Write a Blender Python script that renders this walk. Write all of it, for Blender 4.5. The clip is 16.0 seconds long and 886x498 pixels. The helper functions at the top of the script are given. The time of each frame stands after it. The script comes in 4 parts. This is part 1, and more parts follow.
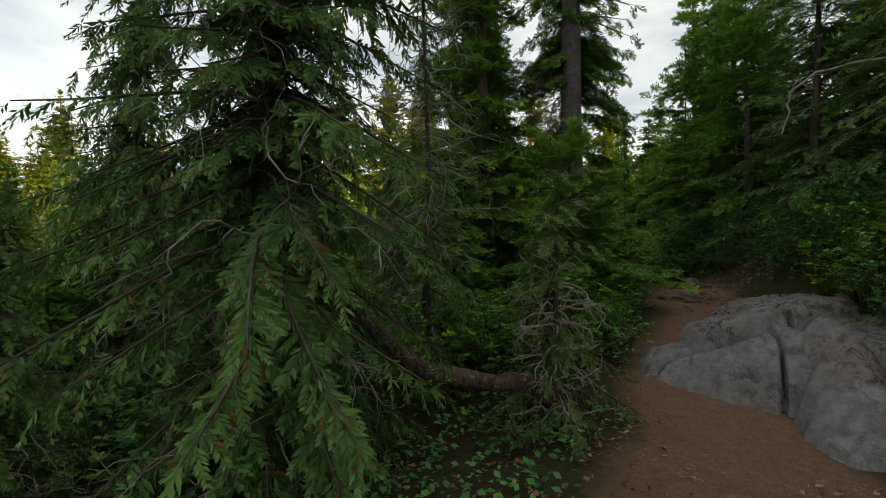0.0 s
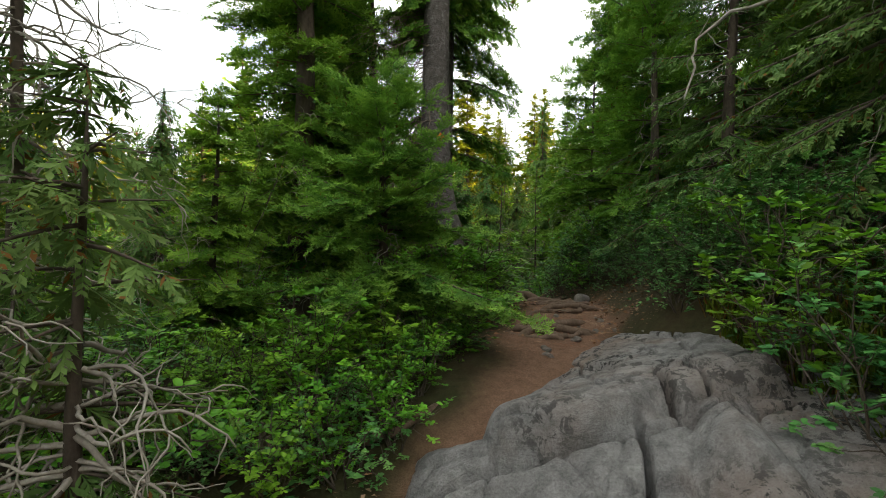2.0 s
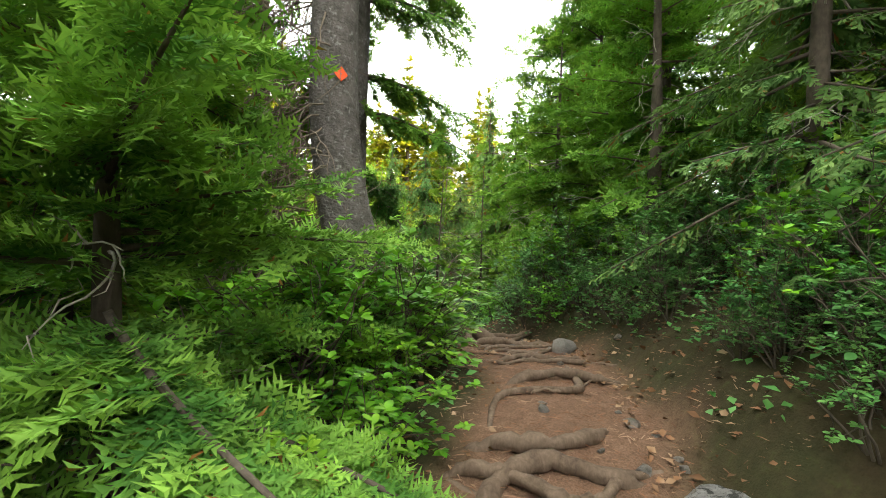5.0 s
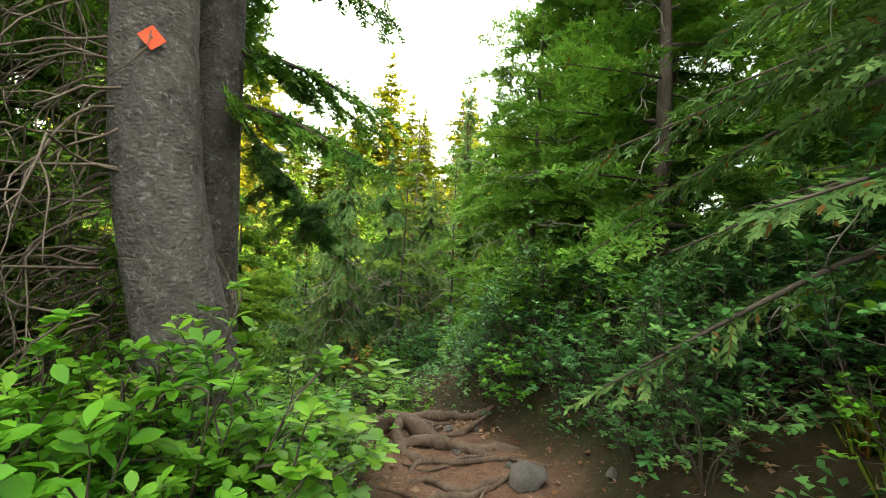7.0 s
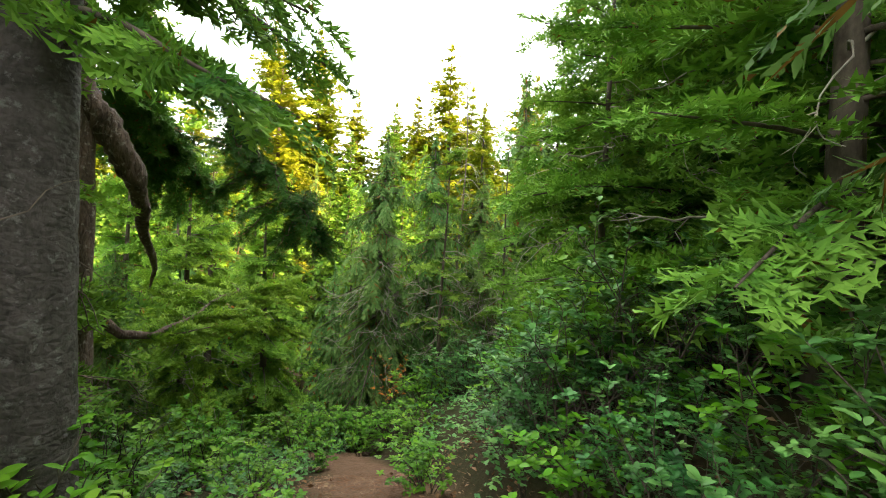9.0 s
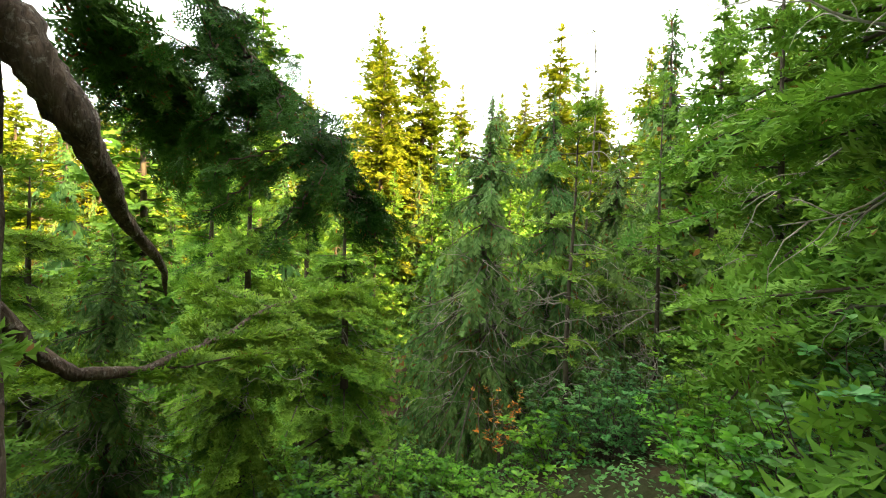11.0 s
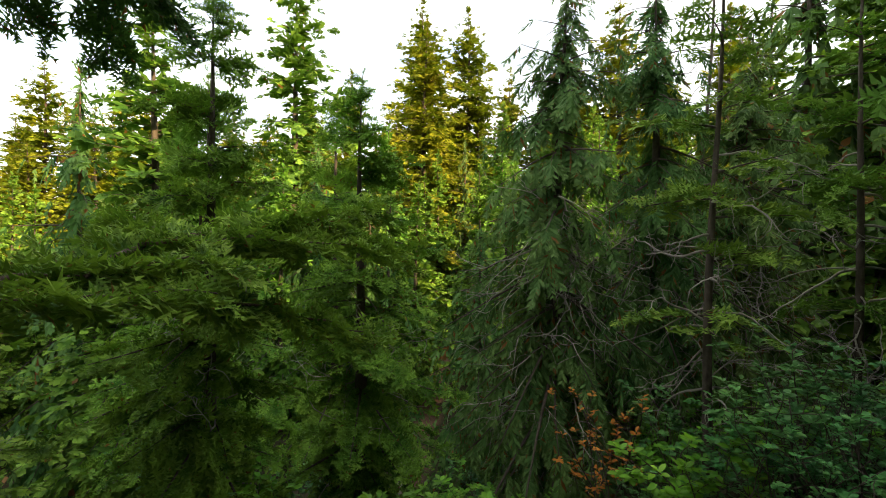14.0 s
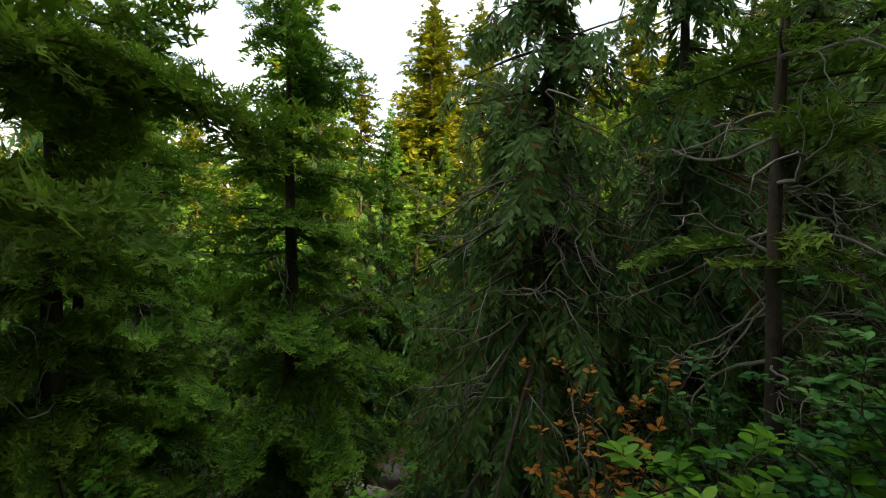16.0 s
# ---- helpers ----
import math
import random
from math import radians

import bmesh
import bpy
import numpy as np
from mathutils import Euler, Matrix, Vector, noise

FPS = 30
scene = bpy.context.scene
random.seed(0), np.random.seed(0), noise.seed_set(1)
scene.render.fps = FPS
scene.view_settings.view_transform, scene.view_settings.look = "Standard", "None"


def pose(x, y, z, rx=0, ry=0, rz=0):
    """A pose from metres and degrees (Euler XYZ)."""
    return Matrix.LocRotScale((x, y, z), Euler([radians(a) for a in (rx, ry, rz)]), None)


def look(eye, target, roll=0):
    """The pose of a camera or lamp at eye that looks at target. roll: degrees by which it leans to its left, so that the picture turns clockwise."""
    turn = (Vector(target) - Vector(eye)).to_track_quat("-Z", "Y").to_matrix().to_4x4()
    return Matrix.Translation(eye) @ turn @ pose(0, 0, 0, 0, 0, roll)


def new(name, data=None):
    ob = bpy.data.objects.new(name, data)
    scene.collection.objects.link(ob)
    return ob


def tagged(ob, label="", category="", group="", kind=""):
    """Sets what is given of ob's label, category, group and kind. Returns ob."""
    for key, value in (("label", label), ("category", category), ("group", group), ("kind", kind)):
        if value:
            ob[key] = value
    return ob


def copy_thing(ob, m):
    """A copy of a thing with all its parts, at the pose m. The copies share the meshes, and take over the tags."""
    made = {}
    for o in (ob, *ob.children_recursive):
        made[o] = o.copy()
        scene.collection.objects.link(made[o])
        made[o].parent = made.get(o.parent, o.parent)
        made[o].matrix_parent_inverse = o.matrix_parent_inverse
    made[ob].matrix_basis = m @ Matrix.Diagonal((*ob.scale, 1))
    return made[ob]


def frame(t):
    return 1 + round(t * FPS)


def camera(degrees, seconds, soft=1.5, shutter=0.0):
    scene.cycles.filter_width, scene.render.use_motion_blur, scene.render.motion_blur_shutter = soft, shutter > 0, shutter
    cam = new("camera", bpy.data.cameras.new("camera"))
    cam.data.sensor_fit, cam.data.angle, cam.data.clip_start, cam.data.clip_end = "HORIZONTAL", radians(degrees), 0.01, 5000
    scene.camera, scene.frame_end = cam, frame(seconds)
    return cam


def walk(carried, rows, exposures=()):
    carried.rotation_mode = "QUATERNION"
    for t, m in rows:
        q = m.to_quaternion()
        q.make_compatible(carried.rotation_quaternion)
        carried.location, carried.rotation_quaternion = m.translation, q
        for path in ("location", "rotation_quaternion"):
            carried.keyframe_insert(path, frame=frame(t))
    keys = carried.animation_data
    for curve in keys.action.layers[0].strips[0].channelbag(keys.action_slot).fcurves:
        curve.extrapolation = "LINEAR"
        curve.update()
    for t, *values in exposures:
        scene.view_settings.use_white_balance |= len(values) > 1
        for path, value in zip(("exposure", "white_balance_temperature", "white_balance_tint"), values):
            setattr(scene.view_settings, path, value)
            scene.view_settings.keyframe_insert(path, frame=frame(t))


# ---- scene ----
cam = camera(88.7, 16.0, soft=1.0)
METRES, EYE, TILT, LEAN, TURN = 16.0, 1.6, 0.0, 0.0, 0.0
ROWS = [
    (0.0, 0.0, 0.0, 0.0, 0.0, 0.0, -0.0),
    (0.5, 0.0257, 0.0189, 0.0026, -2.72, -0.05, -0.22),
    (1.0, 0.0625, 0.0511, 0.0052, -4.65, -0.1, -0.5),
    (1.5, 0.0943, 0.0943, 0.0029, -5.93, -0.13, -0.8),
    (2.0, 0.1228, 0.1441, 0.0066, -6.96, -0.19, -1.16),
    (2.5, 0.1372, 0.1892, 0.0054, -7.62, -0.15, -1.36),
    (3.0, 0.1457, 0.2238, 0.0079, -8.06, -0.13, -1.58),
    (5.5, 0.1822, 0.3334, 0.0212, -16.32, 0.42, -2.49),
    (6.0, 0.2022, 0.3572, 0.0338, -17.36, 0.5, -2.65),
    (6.5, 0.2113, 0.3853, 0.0423, -17.15, 0.48, -2.72),
    (7.0, 0.2253, 0.4028, 0.0461, -15.96, 0.39, -2.82),
    (7.5, 0.242, 0.4206, 0.0517, -13.79, 0.27, -2.75),
    (8.0, 0.255, 0.4406, 0.057, -11.25, 0.12, -2.69),
    (10.5, 0.2838, 0.606, 0.0439, 0.67, -0.63, -2.26),
    (11.0, 0.2772, 0.6416, 0.0454, 5.67, -0.79, -1.82),
    (11.5, 0.2716, 0.6722, 0.0435, 8.17, -0.8, -1.66),
    (12.0, 0.2653, 0.694, 0.0363, 9.91, -0.8, -1.46),
    (12.5, 0.2567, 0.7159, 0.0281, 10.89, -0.76, -1.3),
    (13.0, 0.2528, 0.7369, 0.0181, 11.43, -0.77, -1.14),
    (13.5, 0.2511, 0.7601, 0.0034, 11.76, -0.75, -1.07),
    (14.0, 0.2584, 0.7875, -0.0029, 11.65, -0.7, -1.03),
    (14.5, 0.2663, 0.809, -0.0105, 11.5, -0.64, -0.99),
    (15.0, 0.2742, 0.8308, -0.0162, 11.58, -0.64, -1.0),
    (15.5, 0.2745, 0.8572, -0.0266, 12.59, -0.64, -0.89),
    (16.0, 0.2786, 0.88, -0.0411, 14.13, -0.66, -0.81),
]
walk(cam, [(t, pose(0, 0, EYE, TILT, LEAN, TURN) @ pose(METRES * x, METRES * y, METRES * z, 90 + pitch, roll, yaw)) for t, x, y, z, yaw, pitch, roll in ROWS],
     exposures=[(0.0, 0.55, 6600, 4), (1.0, 1.35, 6700, 4), (1.5, 1.55, 6800, 3), (3.0, 2.15, 6800, 3), (5.5, 3.15, 7000, 1), (8.0, 2.95, 6900, 1), (11.5, 2.95, 6900, 0), (13.0, 2.4, 6800, 1), (14.0, 1.65, 6500, 5), (14.5, 1.25, 6400, 3), (15.0, 1.0, 6400, 2), (16.0, 1.2, 6500, 3)])

# ---- light ----
SUN_AZ, SUN_EL = (0.84, -0.54), 24.0
world = bpy.data.worlds.new("evening_sky")
scene.world = world
world.use_nodes = True
wn, wl = world.node_tree.nodes, world.node_tree.links
wn.clear()
sky = wn.new("ShaderNodeTexSky")
sky.sky_type, sky.sun_disc = "NISHITA", False
sky.sun_elevation = radians(SUN_EL)
sky.sun_rotation = math.atan2(SUN_AZ[0], SUN_AZ[1])
sky.air_density, sky.dust_density, sky.ozone_density = 1.0, 2.5, 1.0
wtc = wn.new("ShaderNodeTexCoord")
wmap = wn.new("ShaderNodeMapping")
wmap.inputs["Scale"].default_value = (1.2, 1.2, 3.5)
wnoise = wn.new("ShaderNodeTexNoise")
wnoise.inputs["Scale"].default_value, wnoise.inputs["Detail"].default_value = 1.6, 6
wramp = wn.new("ShaderNodeMapRange")
wramp.inputs["From Min"].default_value, wramp.inputs["From Max"].default_value = 0.36, 0.62
wramp.inputs["To Min"].default_value, wramp.inputs["To Max"].default_value = 0.25, 0.9
wmix = wn.new("ShaderNodeMix")
wmix.data_type = "RGBA"
wmix.inputs["B"].default_value = (11.0, 10.8, 10.4, 1)   # thin high cloud
wbg = wn.new("ShaderNodeBackground")
wbg.inputs["Strength"].default_value = 0.085
wout = wn.new("ShaderNodeOutputWorld")
wl.new(wtc.outputs["Generated"], wmap.inputs["Vector"])
wl.new(wmap.outputs["Vector"], wnoise.inputs["Vector"])
wl.new(wnoise.outputs["Fac"], wramp.inputs["Value"])
wl.new(wramp.outputs["Result"], wmix.inputs["Factor"])
wl.new(sky.outputs["Color"], wmix.inputs["A"])
wl.new(wmix.outputs["Result"], wbg.inputs["Color"])
wl.new(wbg.outputs["Background"], wout.inputs["Surface"])

sun = new("sun", bpy.data.lights.new("sun", "SUN"))
sun.data.energy, sun.data.angle, sun.data.color = 5.0, radians(0.6), (1.0, 0.70, 0.33)
sun.matrix_world = look((SUN_AZ[0] * 80, SUN_AZ[1] * 80, 80 * math.tan(radians(SUN_EL))), (0, 0, 0))


# ---- materials ----
def material(name, rough=0.8, spec=0.3):
    m = bpy.data.materials.new(name)
    m.use_nodes = True
    n, l = m.node_tree.nodes, m.node_tree.links
    b = n["Principled BSDF"]
    b.inputs["Roughness"].default_value = rough
    b.inputs["Specular IOR Level"].default_value = spec
    return m, n, l, b


def noise_tex(n, l, scale, detail=4, rough=0.55, coord="Object", stretch=None, distort=0.0):
    tc = n.new("ShaderNodeTexCoord")
    t = n.new("ShaderNodeTexNoise")
    t.inputs["Scale"].default_value, t.inputs["Detail"].default_value = scale, detail
    t.inputs["Roughness"].default_value, t.inputs["Distortion"].default_value = rough, distort
    if stretch:
        mp = n.new("ShaderNodeMapping")
        mp.inputs["Scale"].default_value = stretch
        l.new(tc.outputs[coord], mp.inputs["Vector"])
        l.new(mp.outputs["Vector"], t.inputs["Vector"])
    else:
        l.new(tc.outputs[coord], t.inputs["Vector"])
    return t


def ramp(n, l, fac, stops):
    r = n.new("ShaderNodeValToRGB")
    e = r.color_ramp.elements
    while len(e) < len(stops):
        e.new(0.5)
    for k, (p, c) in enumerate(stops):
        e[k].position, e[k].color = p, (*c, 1)
    l.new(fac, r.inputs["Fac"])
    return r


def mixed(n, l, fac, a, b, mode="MIX"):
    m = n.new("ShaderNodeMix")
    m.data_type, m.blend_type = "RGBA", mode
    for key, v in (("Factor", fac), ("A", a), ("B", b)):
        if isinstance(v, (int, float)):
            m.inputs[key].default_value = v
        elif isinstance(v, tuple):
            m.inputs[key].default_value = (*v, 1)
        else:
            l.new(v, m.inputs[key])
    return m.outputs["Result"]


def bump(n, l, b, height, strength, dist):
    k = n.new("ShaderNodeBump")
    k.inputs["Strength"].default_value, k.inputs["Distance"].default_value = strength, dist
    l.new(height, k.inputs["Height"])
    l.new(k.outputs["Normal"], b.inputs["Normal"])


def foliage(name, dark, mid, light, rough=0.6, through_light=0.28, scale=1.3, brown=0.0, tip=None, glow=0.25, spec=0.1):
    """Leaves or needles: hue varies by clump, by plant and from piece to piece; some light passes through."""
    m, n, l, b = material(name, rough, spec)
    clump = noise_tex(n, l, scale, 3)
    col = ramp(n, l, clump.outputs["Fac"], [(0.36, dark), (0.50, mid), (0.64, light)]).outputs["Color"]
    if tip:   # fresh growth at the ends of the sprays, with a painted highlight as if lit
        at = n.new("ShaderNodeAttribute")
        at.attribute_name = "young"
        k = ramp(n, l, at.outputs["Fac"], [(0.35, (0, 0, 0)), (0.95, (1, 1, 1))]).outputs["Color"]
        col = mixed(n, l, k, col, tip)
    geo = n.new("ShaderNodeNewGeometry")
    per = n.new("ShaderNodeMapRange")
    per.inputs["To Min"].default_value, per.inputs["To Max"].default_value = 0.78, 1.25
    l.new(geo.outputs["Random Per Island"], per.inputs["Value"])
    info = n.new("ShaderNodeObjectInfo")
    hsv = n.new("ShaderNodeHueSaturation")
    hue = n.new("ShaderNodeMapRange")
    hue.inputs["To Min"].default_value, hue.inputs["To Max"].default_value = 0.485, 0.515
    l.new(info.outputs["Random"], hue.inputs["Value"])
    l.new(hue.outputs["Result"], hsv.inputs["Hue"])
    l.new(per.outputs["Result"], hsv.inputs["Value"])
    l.new(col, hsv.inputs["Color"])
    out = hsv.outputs["Color"]
    if brown:
        dead = n.new("ShaderNodeMath")
        dead.operation = "LESS_THAN"
        dead.inputs[1].default_value = brown
        l.new(geo.outputs["Random Per Island"], dead.inputs[0])
        out = mixed(n, l, dead.outputs[0], out, (0.16, 0.075, 0.02))
    l.new(out, b.inputs["Base Color"])
    tr = n.new("ShaderNodeBsdfTranslucent")
    l.new(mixed(n, l, glow, out, (0.20, 0.40, 0.01)), tr.inputs["Color"])
    ms = n.new("ShaderNodeMixShader")
    ms.inputs["Fac"].default_value = through_light
    l.new(b.outputs["BSDF"], ms.inputs[1])
    l.new(tr.outputs["BSDF"], ms.inputs[2])
    l.new(ms.outputs["Shader"], n["Material Output"].inputs["Surface"])
    return m


FIR = foliage("fir_needles", (0.030, 0.088, 0.014), (0.078, 0.170, 0.025), (0.155, 0.265, 0.036), brown=0.012, tip=(0.195, 0.325, 0.045))
FIR_NEAR = foliage("young_fir_needles", (0.030, 0.105, 0.020), (0.082, 0.215, 0.040), (0.155, 0.310, 0.055), scale=2.2, brown=0.01, tip=(0.210, 0.400, 0.065))
HEMLOCK = foliage("hemlock_needles", (0.034, 0.098, 0.013), (0.085, 0.182, 0.022), (0.156, 0.275, 0.034), scale=1.8, brown=0.01, tip=(0.208, 0.355, 0.045))
LIGHT_FIR = foliage("light_fir_needles", (0.048, 0.120, 0.018), (0.105, 0.215, 0.030), (0.178, 0.305, 0.045), scale=1.6, brown=0.01, tip=(0.22, 0.36, 0.06))
CEDAR = foliage("cedar_scales", (0.042, 0.095, 0.026), (0.080, 0.160, 0.042), (0.135, 0.225, 0.06), scale=2.0, brown=0.05, tip=(0.16, 0.265, 0.08), glow=0.08)
# hemlock needles again, with the shade of the overhanging boughs painted in
SHADED_HEMLOCK = foliage("shaded_hemlock_needles", (0.016, 0.052, 0.009), (0.034, 0.092, 0.015), (0.065, 0.14, 0.022), through_light=0.2, scale=2.0, brown=0.03, tip=(0.07, 0.16, 0.028), glow=0.05)
# far firs: the gold of the low sun is put into the needle colour
SUNLIT_FIR = foliage("sunlit_fir_needles", (0.085, 0.12, 0.008), (0.175, 0.20, 0.012), (0.25, 0.25, 0.018), scale=0.8)
LEAF = foliage("shrub_leaves", (0.040, 0.140, 0.035), (0.090, 0.240, 0.060), (0.170, 0.350, 0.090), rough=0.42, through_light=0.3, scale=2.5, glow=0.12, spec=0.3)
LEAF_LIGHT = foliage("light_shrub_leaves", (0.058, 0.180, 0.013), (0.124, 0.300, 0.020), (0.208, 0.410, 0.033), rough=0.45, through_light=0.3, scale=2.5, spec=0.25)
LEAF_RED = foliage("autumn_leaves", (0.26, 0.09, 0.02), (0.40, 0.14, 0.03), (0.48, 0.20, 0.05), scale=3, glow=0.0)
HEATH = foliage("heather_sprigs", (0.05, 0.085, 0.010), (0.085, 0.13, 0.014), (0.14, 0.17, 0.022), scale=3, brown=0.12)


def wood(name, dark, light, scale=6.0, along=0.25, depth=0.02, flecks=None, rough=0.88):
    m, n, l, b = material(name, rough, 0.2)
    a = noise_tex(n, l, scale, 8, 0.65, stretch=(1, 1, along), distort=0.6)
    f = noise_tex(n, l, scale * 6, 5, 0.6, stretch=(1, 1, 0.6))
    c = ramp(n, l, a.outputs["Fac"], [(0.32, dark), (0.68, light)]).outputs["Color"]
    c = mixed(n, l, 0.35, c, ramp(n, l, f.outputs["Fac"], [(0.35, dark), (0.7, light)]).outputs["Color"])
    if flecks:
        s = noise_tex(n, l, scale * 2.3, 5, 0.7)
        k = ramp(n, l, s.outputs["Fac"], [(0.56, (0, 0, 0)), (0.66, (1, 1, 1))])
        c = mixed(n, l, k.outputs["Color"], c, flecks)
    l.new(c, b.inputs["Base Color"])
    v = n.new("ShaderNodeTexVoronoi")
    v.feature, v.inputs["Scale"].default_value = "DISTANCE_TO_EDGE", scale * 2.5
    tc = n.new("ShaderNodeTexCoord")
    mp = n.new("ShaderNodeMapping")
    mp.inputs["Scale"].default_value = (1, 1, along * 1.6)
    l.new(tc.outputs["Object"], mp.inputs["Vector"])
    l.new(mp.outputs["Vector"], v.inputs["Vector"])
    h = mixed(n, l, 0.55, a.outputs["Fac"], v.outputs["Distance"], "ADD")
    bump(n, l, b, h, 0.9, depth)
    return m


BARK = wood("dark_bark", (0.035, 0.026, 0.020), (0.13, 0.105, 0.085), 5, 0.3)
BARK_GREY = wood("grey_fir_bark", (0.045, 0.038, 0.036), (0.15, 0.132, 0.126), 9, 0.9, 0.03, flecks=(0.20, 0.19, 0.185))
BARK_RED = wood("shaggy_brown_bark", (0.026, 0.018, 0.013), (0.15, 0.105, 0.08), 9, 0.3, 0.05, flecks=(0.23, 0.20, 0.175))
TWIG = wood("dead_grey_twigs", (0.17, 0.145, 0.12), (0.40, 0.37, 0.33), 14, 0.5, 0.004)
TWIG_DARK = wood("brown_dead_twigs", (0.07, 0.05, 0.038), (0.22, 0.175, 0.14), 14, 0.5, 0.004)
ROOT = wood("worn_root_wood", (0.05, 0.032, 0.022), (0.19, 0.135, 0.10), 9, 0.3, 0.012)


def soil_material():
    m, n, l, b = material("forest_soil", 0.95, 0.15)
    at = n.new("ShaderNodeAttribute")
    at.attribute_name = "trodden"
    big = noise_tex(n, l, 1.4, 6, 0.6)
    mid = noise_tex(n, l, 14, 8, 0.7)
    fine = noise_tex(n, l, 90, 4, 0.7)
    trod = ramp(n, l, mid.outputs["Fac"], [(0.3, (0.080, 0.042, 0.026)), (0.55, (0.165, 0.092, 0.060)), (0.75, (0.235, 0.145, 0.10))]).outputs["Color"]
    trod = mixed(n, l, 0.4, trod, ramp(n, l, fine.outputs["Fac"], [(0.35, (0.06, 0.032, 0.02)), (0.62, (0.26, 0.165, 0.115))]).outputs["Color"])
    wild = ramp(n, l, mid.outputs["Fac"], [(0.3, (0.018, 0.014, 0.008)), (0.55, (0.045, 0.034, 0.018)), (0.75, (0.06, 0.075, 0.022))]).outputs["Color"]
    wild = mixed(n, l, 0.4, wild, ramp(n, l, big.outputs["Fac"], [(0.35, (0.05, 0.032, 0.018)), (0.65, (0.03, 0.055, 0.016))]).outputs["Color"])
    l.new(mixed(n, l, at.outputs["Fac"], wild, trod), b.inputs["Base Color"])
    h = mixed(n, l, 0.4, mid.outputs["Fac"], fine.outputs["Fac"])
    bump(n, l, b, h, 0.9, 0.03)
    return m


SOIL = soil_material()


def rock_material(name, base_dark, base_light, lichen=0.55):
    m, n, l, b = material(name, 0.82, 0.3)
    big = noise_tex(n, l, 1.1, 5, 0.55)
    mid = noise_tex(n, l, 7, 9, 0.68, distort=0.4)
    fine = noise_tex(n, l, 70, 5, 0.7)
    c = ramp(n, l, mid.outputs["Fac"], [(0.28, base_dark), (0.66, base_light)]).outputs["Color"]
    c = mixed(n, l, 0.3, c, ramp(n, l, fine.outputs["Fac"], [(0.35, base_dark), (0.65, base_light)]).outputs["Color"])
    # dust trodden on from the path, on the low side
    c = mixed(n, l, ramp(n, l, big.outputs["Fac"], [(0.45, (0, 0, 0)), (0.68, (0.65, 0.65, 0.65))]).outputs["Color"], c, (0.24, 0.165, 0.125))
    # dark crusts of lichen with broken rims
    li = noise_tex(n, l, 11, 9, 0.75, distort=0.5)
    where = noise_tex(n, l, 0.9, 2)
    k = ramp(n, l, li.outputs["Fac"], [(lichen, (0, 0, 0)), (lichen + 0.04, (1, 1, 1))]).outputs["Color"]
    k2 = ramp(n, l, where.outputs["Fac"], [(0.42, (0, 0, 0)), (0.6, (1, 1, 1))]).outputs["Color"]
    c = mixed(n, l, mixed(n, l, 1.0, k, k2, "MULTIPLY"), c, (0.045, 0.043, 0.042))
    l.new(c, b.inputs["Base Color"])
    bump(n, l, b, mixed(n, l, 0.45, mid.outputs["Fac"], fine.outputs["Fac"]), 1.0, 0.07)
    return m


ROCK = rock_material("grey_granite", (0.075, 0.072, 0.074), (0.38, 0.37, 0.37), 0.505)
STONE = rock_material("loose_stone", (0.08, 0.072, 0.068), (0.24, 0.22, 0.20), 0.62)


def plain(name, colour, rough):
    m, n, l, b = material(name, rough, 0.4)
    t = noise_tex(n, l, 30, 3)
    l.new(mixed(n, l, 0.12, colour, ramp(n, l, t.outputs["Fac"], [(0.3, (0.1, 0.02, 0.01)), (0.7, (1, 0.3, 0.15))]).outputs["Color"]), b.inputs["Base Color"])
    return m


ORANGE = plain("orange_plastic", (0.90, 0.085, 0.012), 0.5)


# ---- the lie of the land ----
TRAIL_Y = np.array([-12, -2, 0, 2, 4, 6.5, 8, 10, 12, 14, 17, 23, 30, 45])
TRAIL_X = np.array([-6, -1.2, 0, 1.7, 2.3, 3.6, 4.4, 4.8, 4.3, 4.3, 3.2, 1.1, 0.2, -1])
LEVEL_Y = np.array([-60, -10, 0, 3, 4.3, 5.2, 5.8, 6.5, 8, 9, 10, 11, 12.2, 14.1, 17, 23, 30, 40, 80, 300, 2500])
LEVEL_Z = np.array([2, -0.2, 0.05, -0.04, 0.04, 0.46, 0.64, 0.76, 0.86, 0.83, 0.72, 0.64, 0.15, -0.55, -1.6, -4.4, -4.6, -4, -3, -3, -2])


def soft_interp(v, xs, ys, w):
    return sum(np.interp(v + d * w, xs, ys) for d in (-1, -0.5, 0, 0.5, 1)) / 5


def wobble(x, y, s, k=0.0):
    return (np.sin(x * 1.3 * s + 1.7 * np.sin(y * 0.9 * s + k)) + np.sin(y * 1.7 * s + 2.1 * np.sin(x * 0.7 * s + 2 + k)) + 0.5 * np.sin((x + y) * 3.1 * s + k)) / 2.5


def trail_x(y):
    return soft_interp(y, TRAIL_Y, TRAIL_X, 0.8)


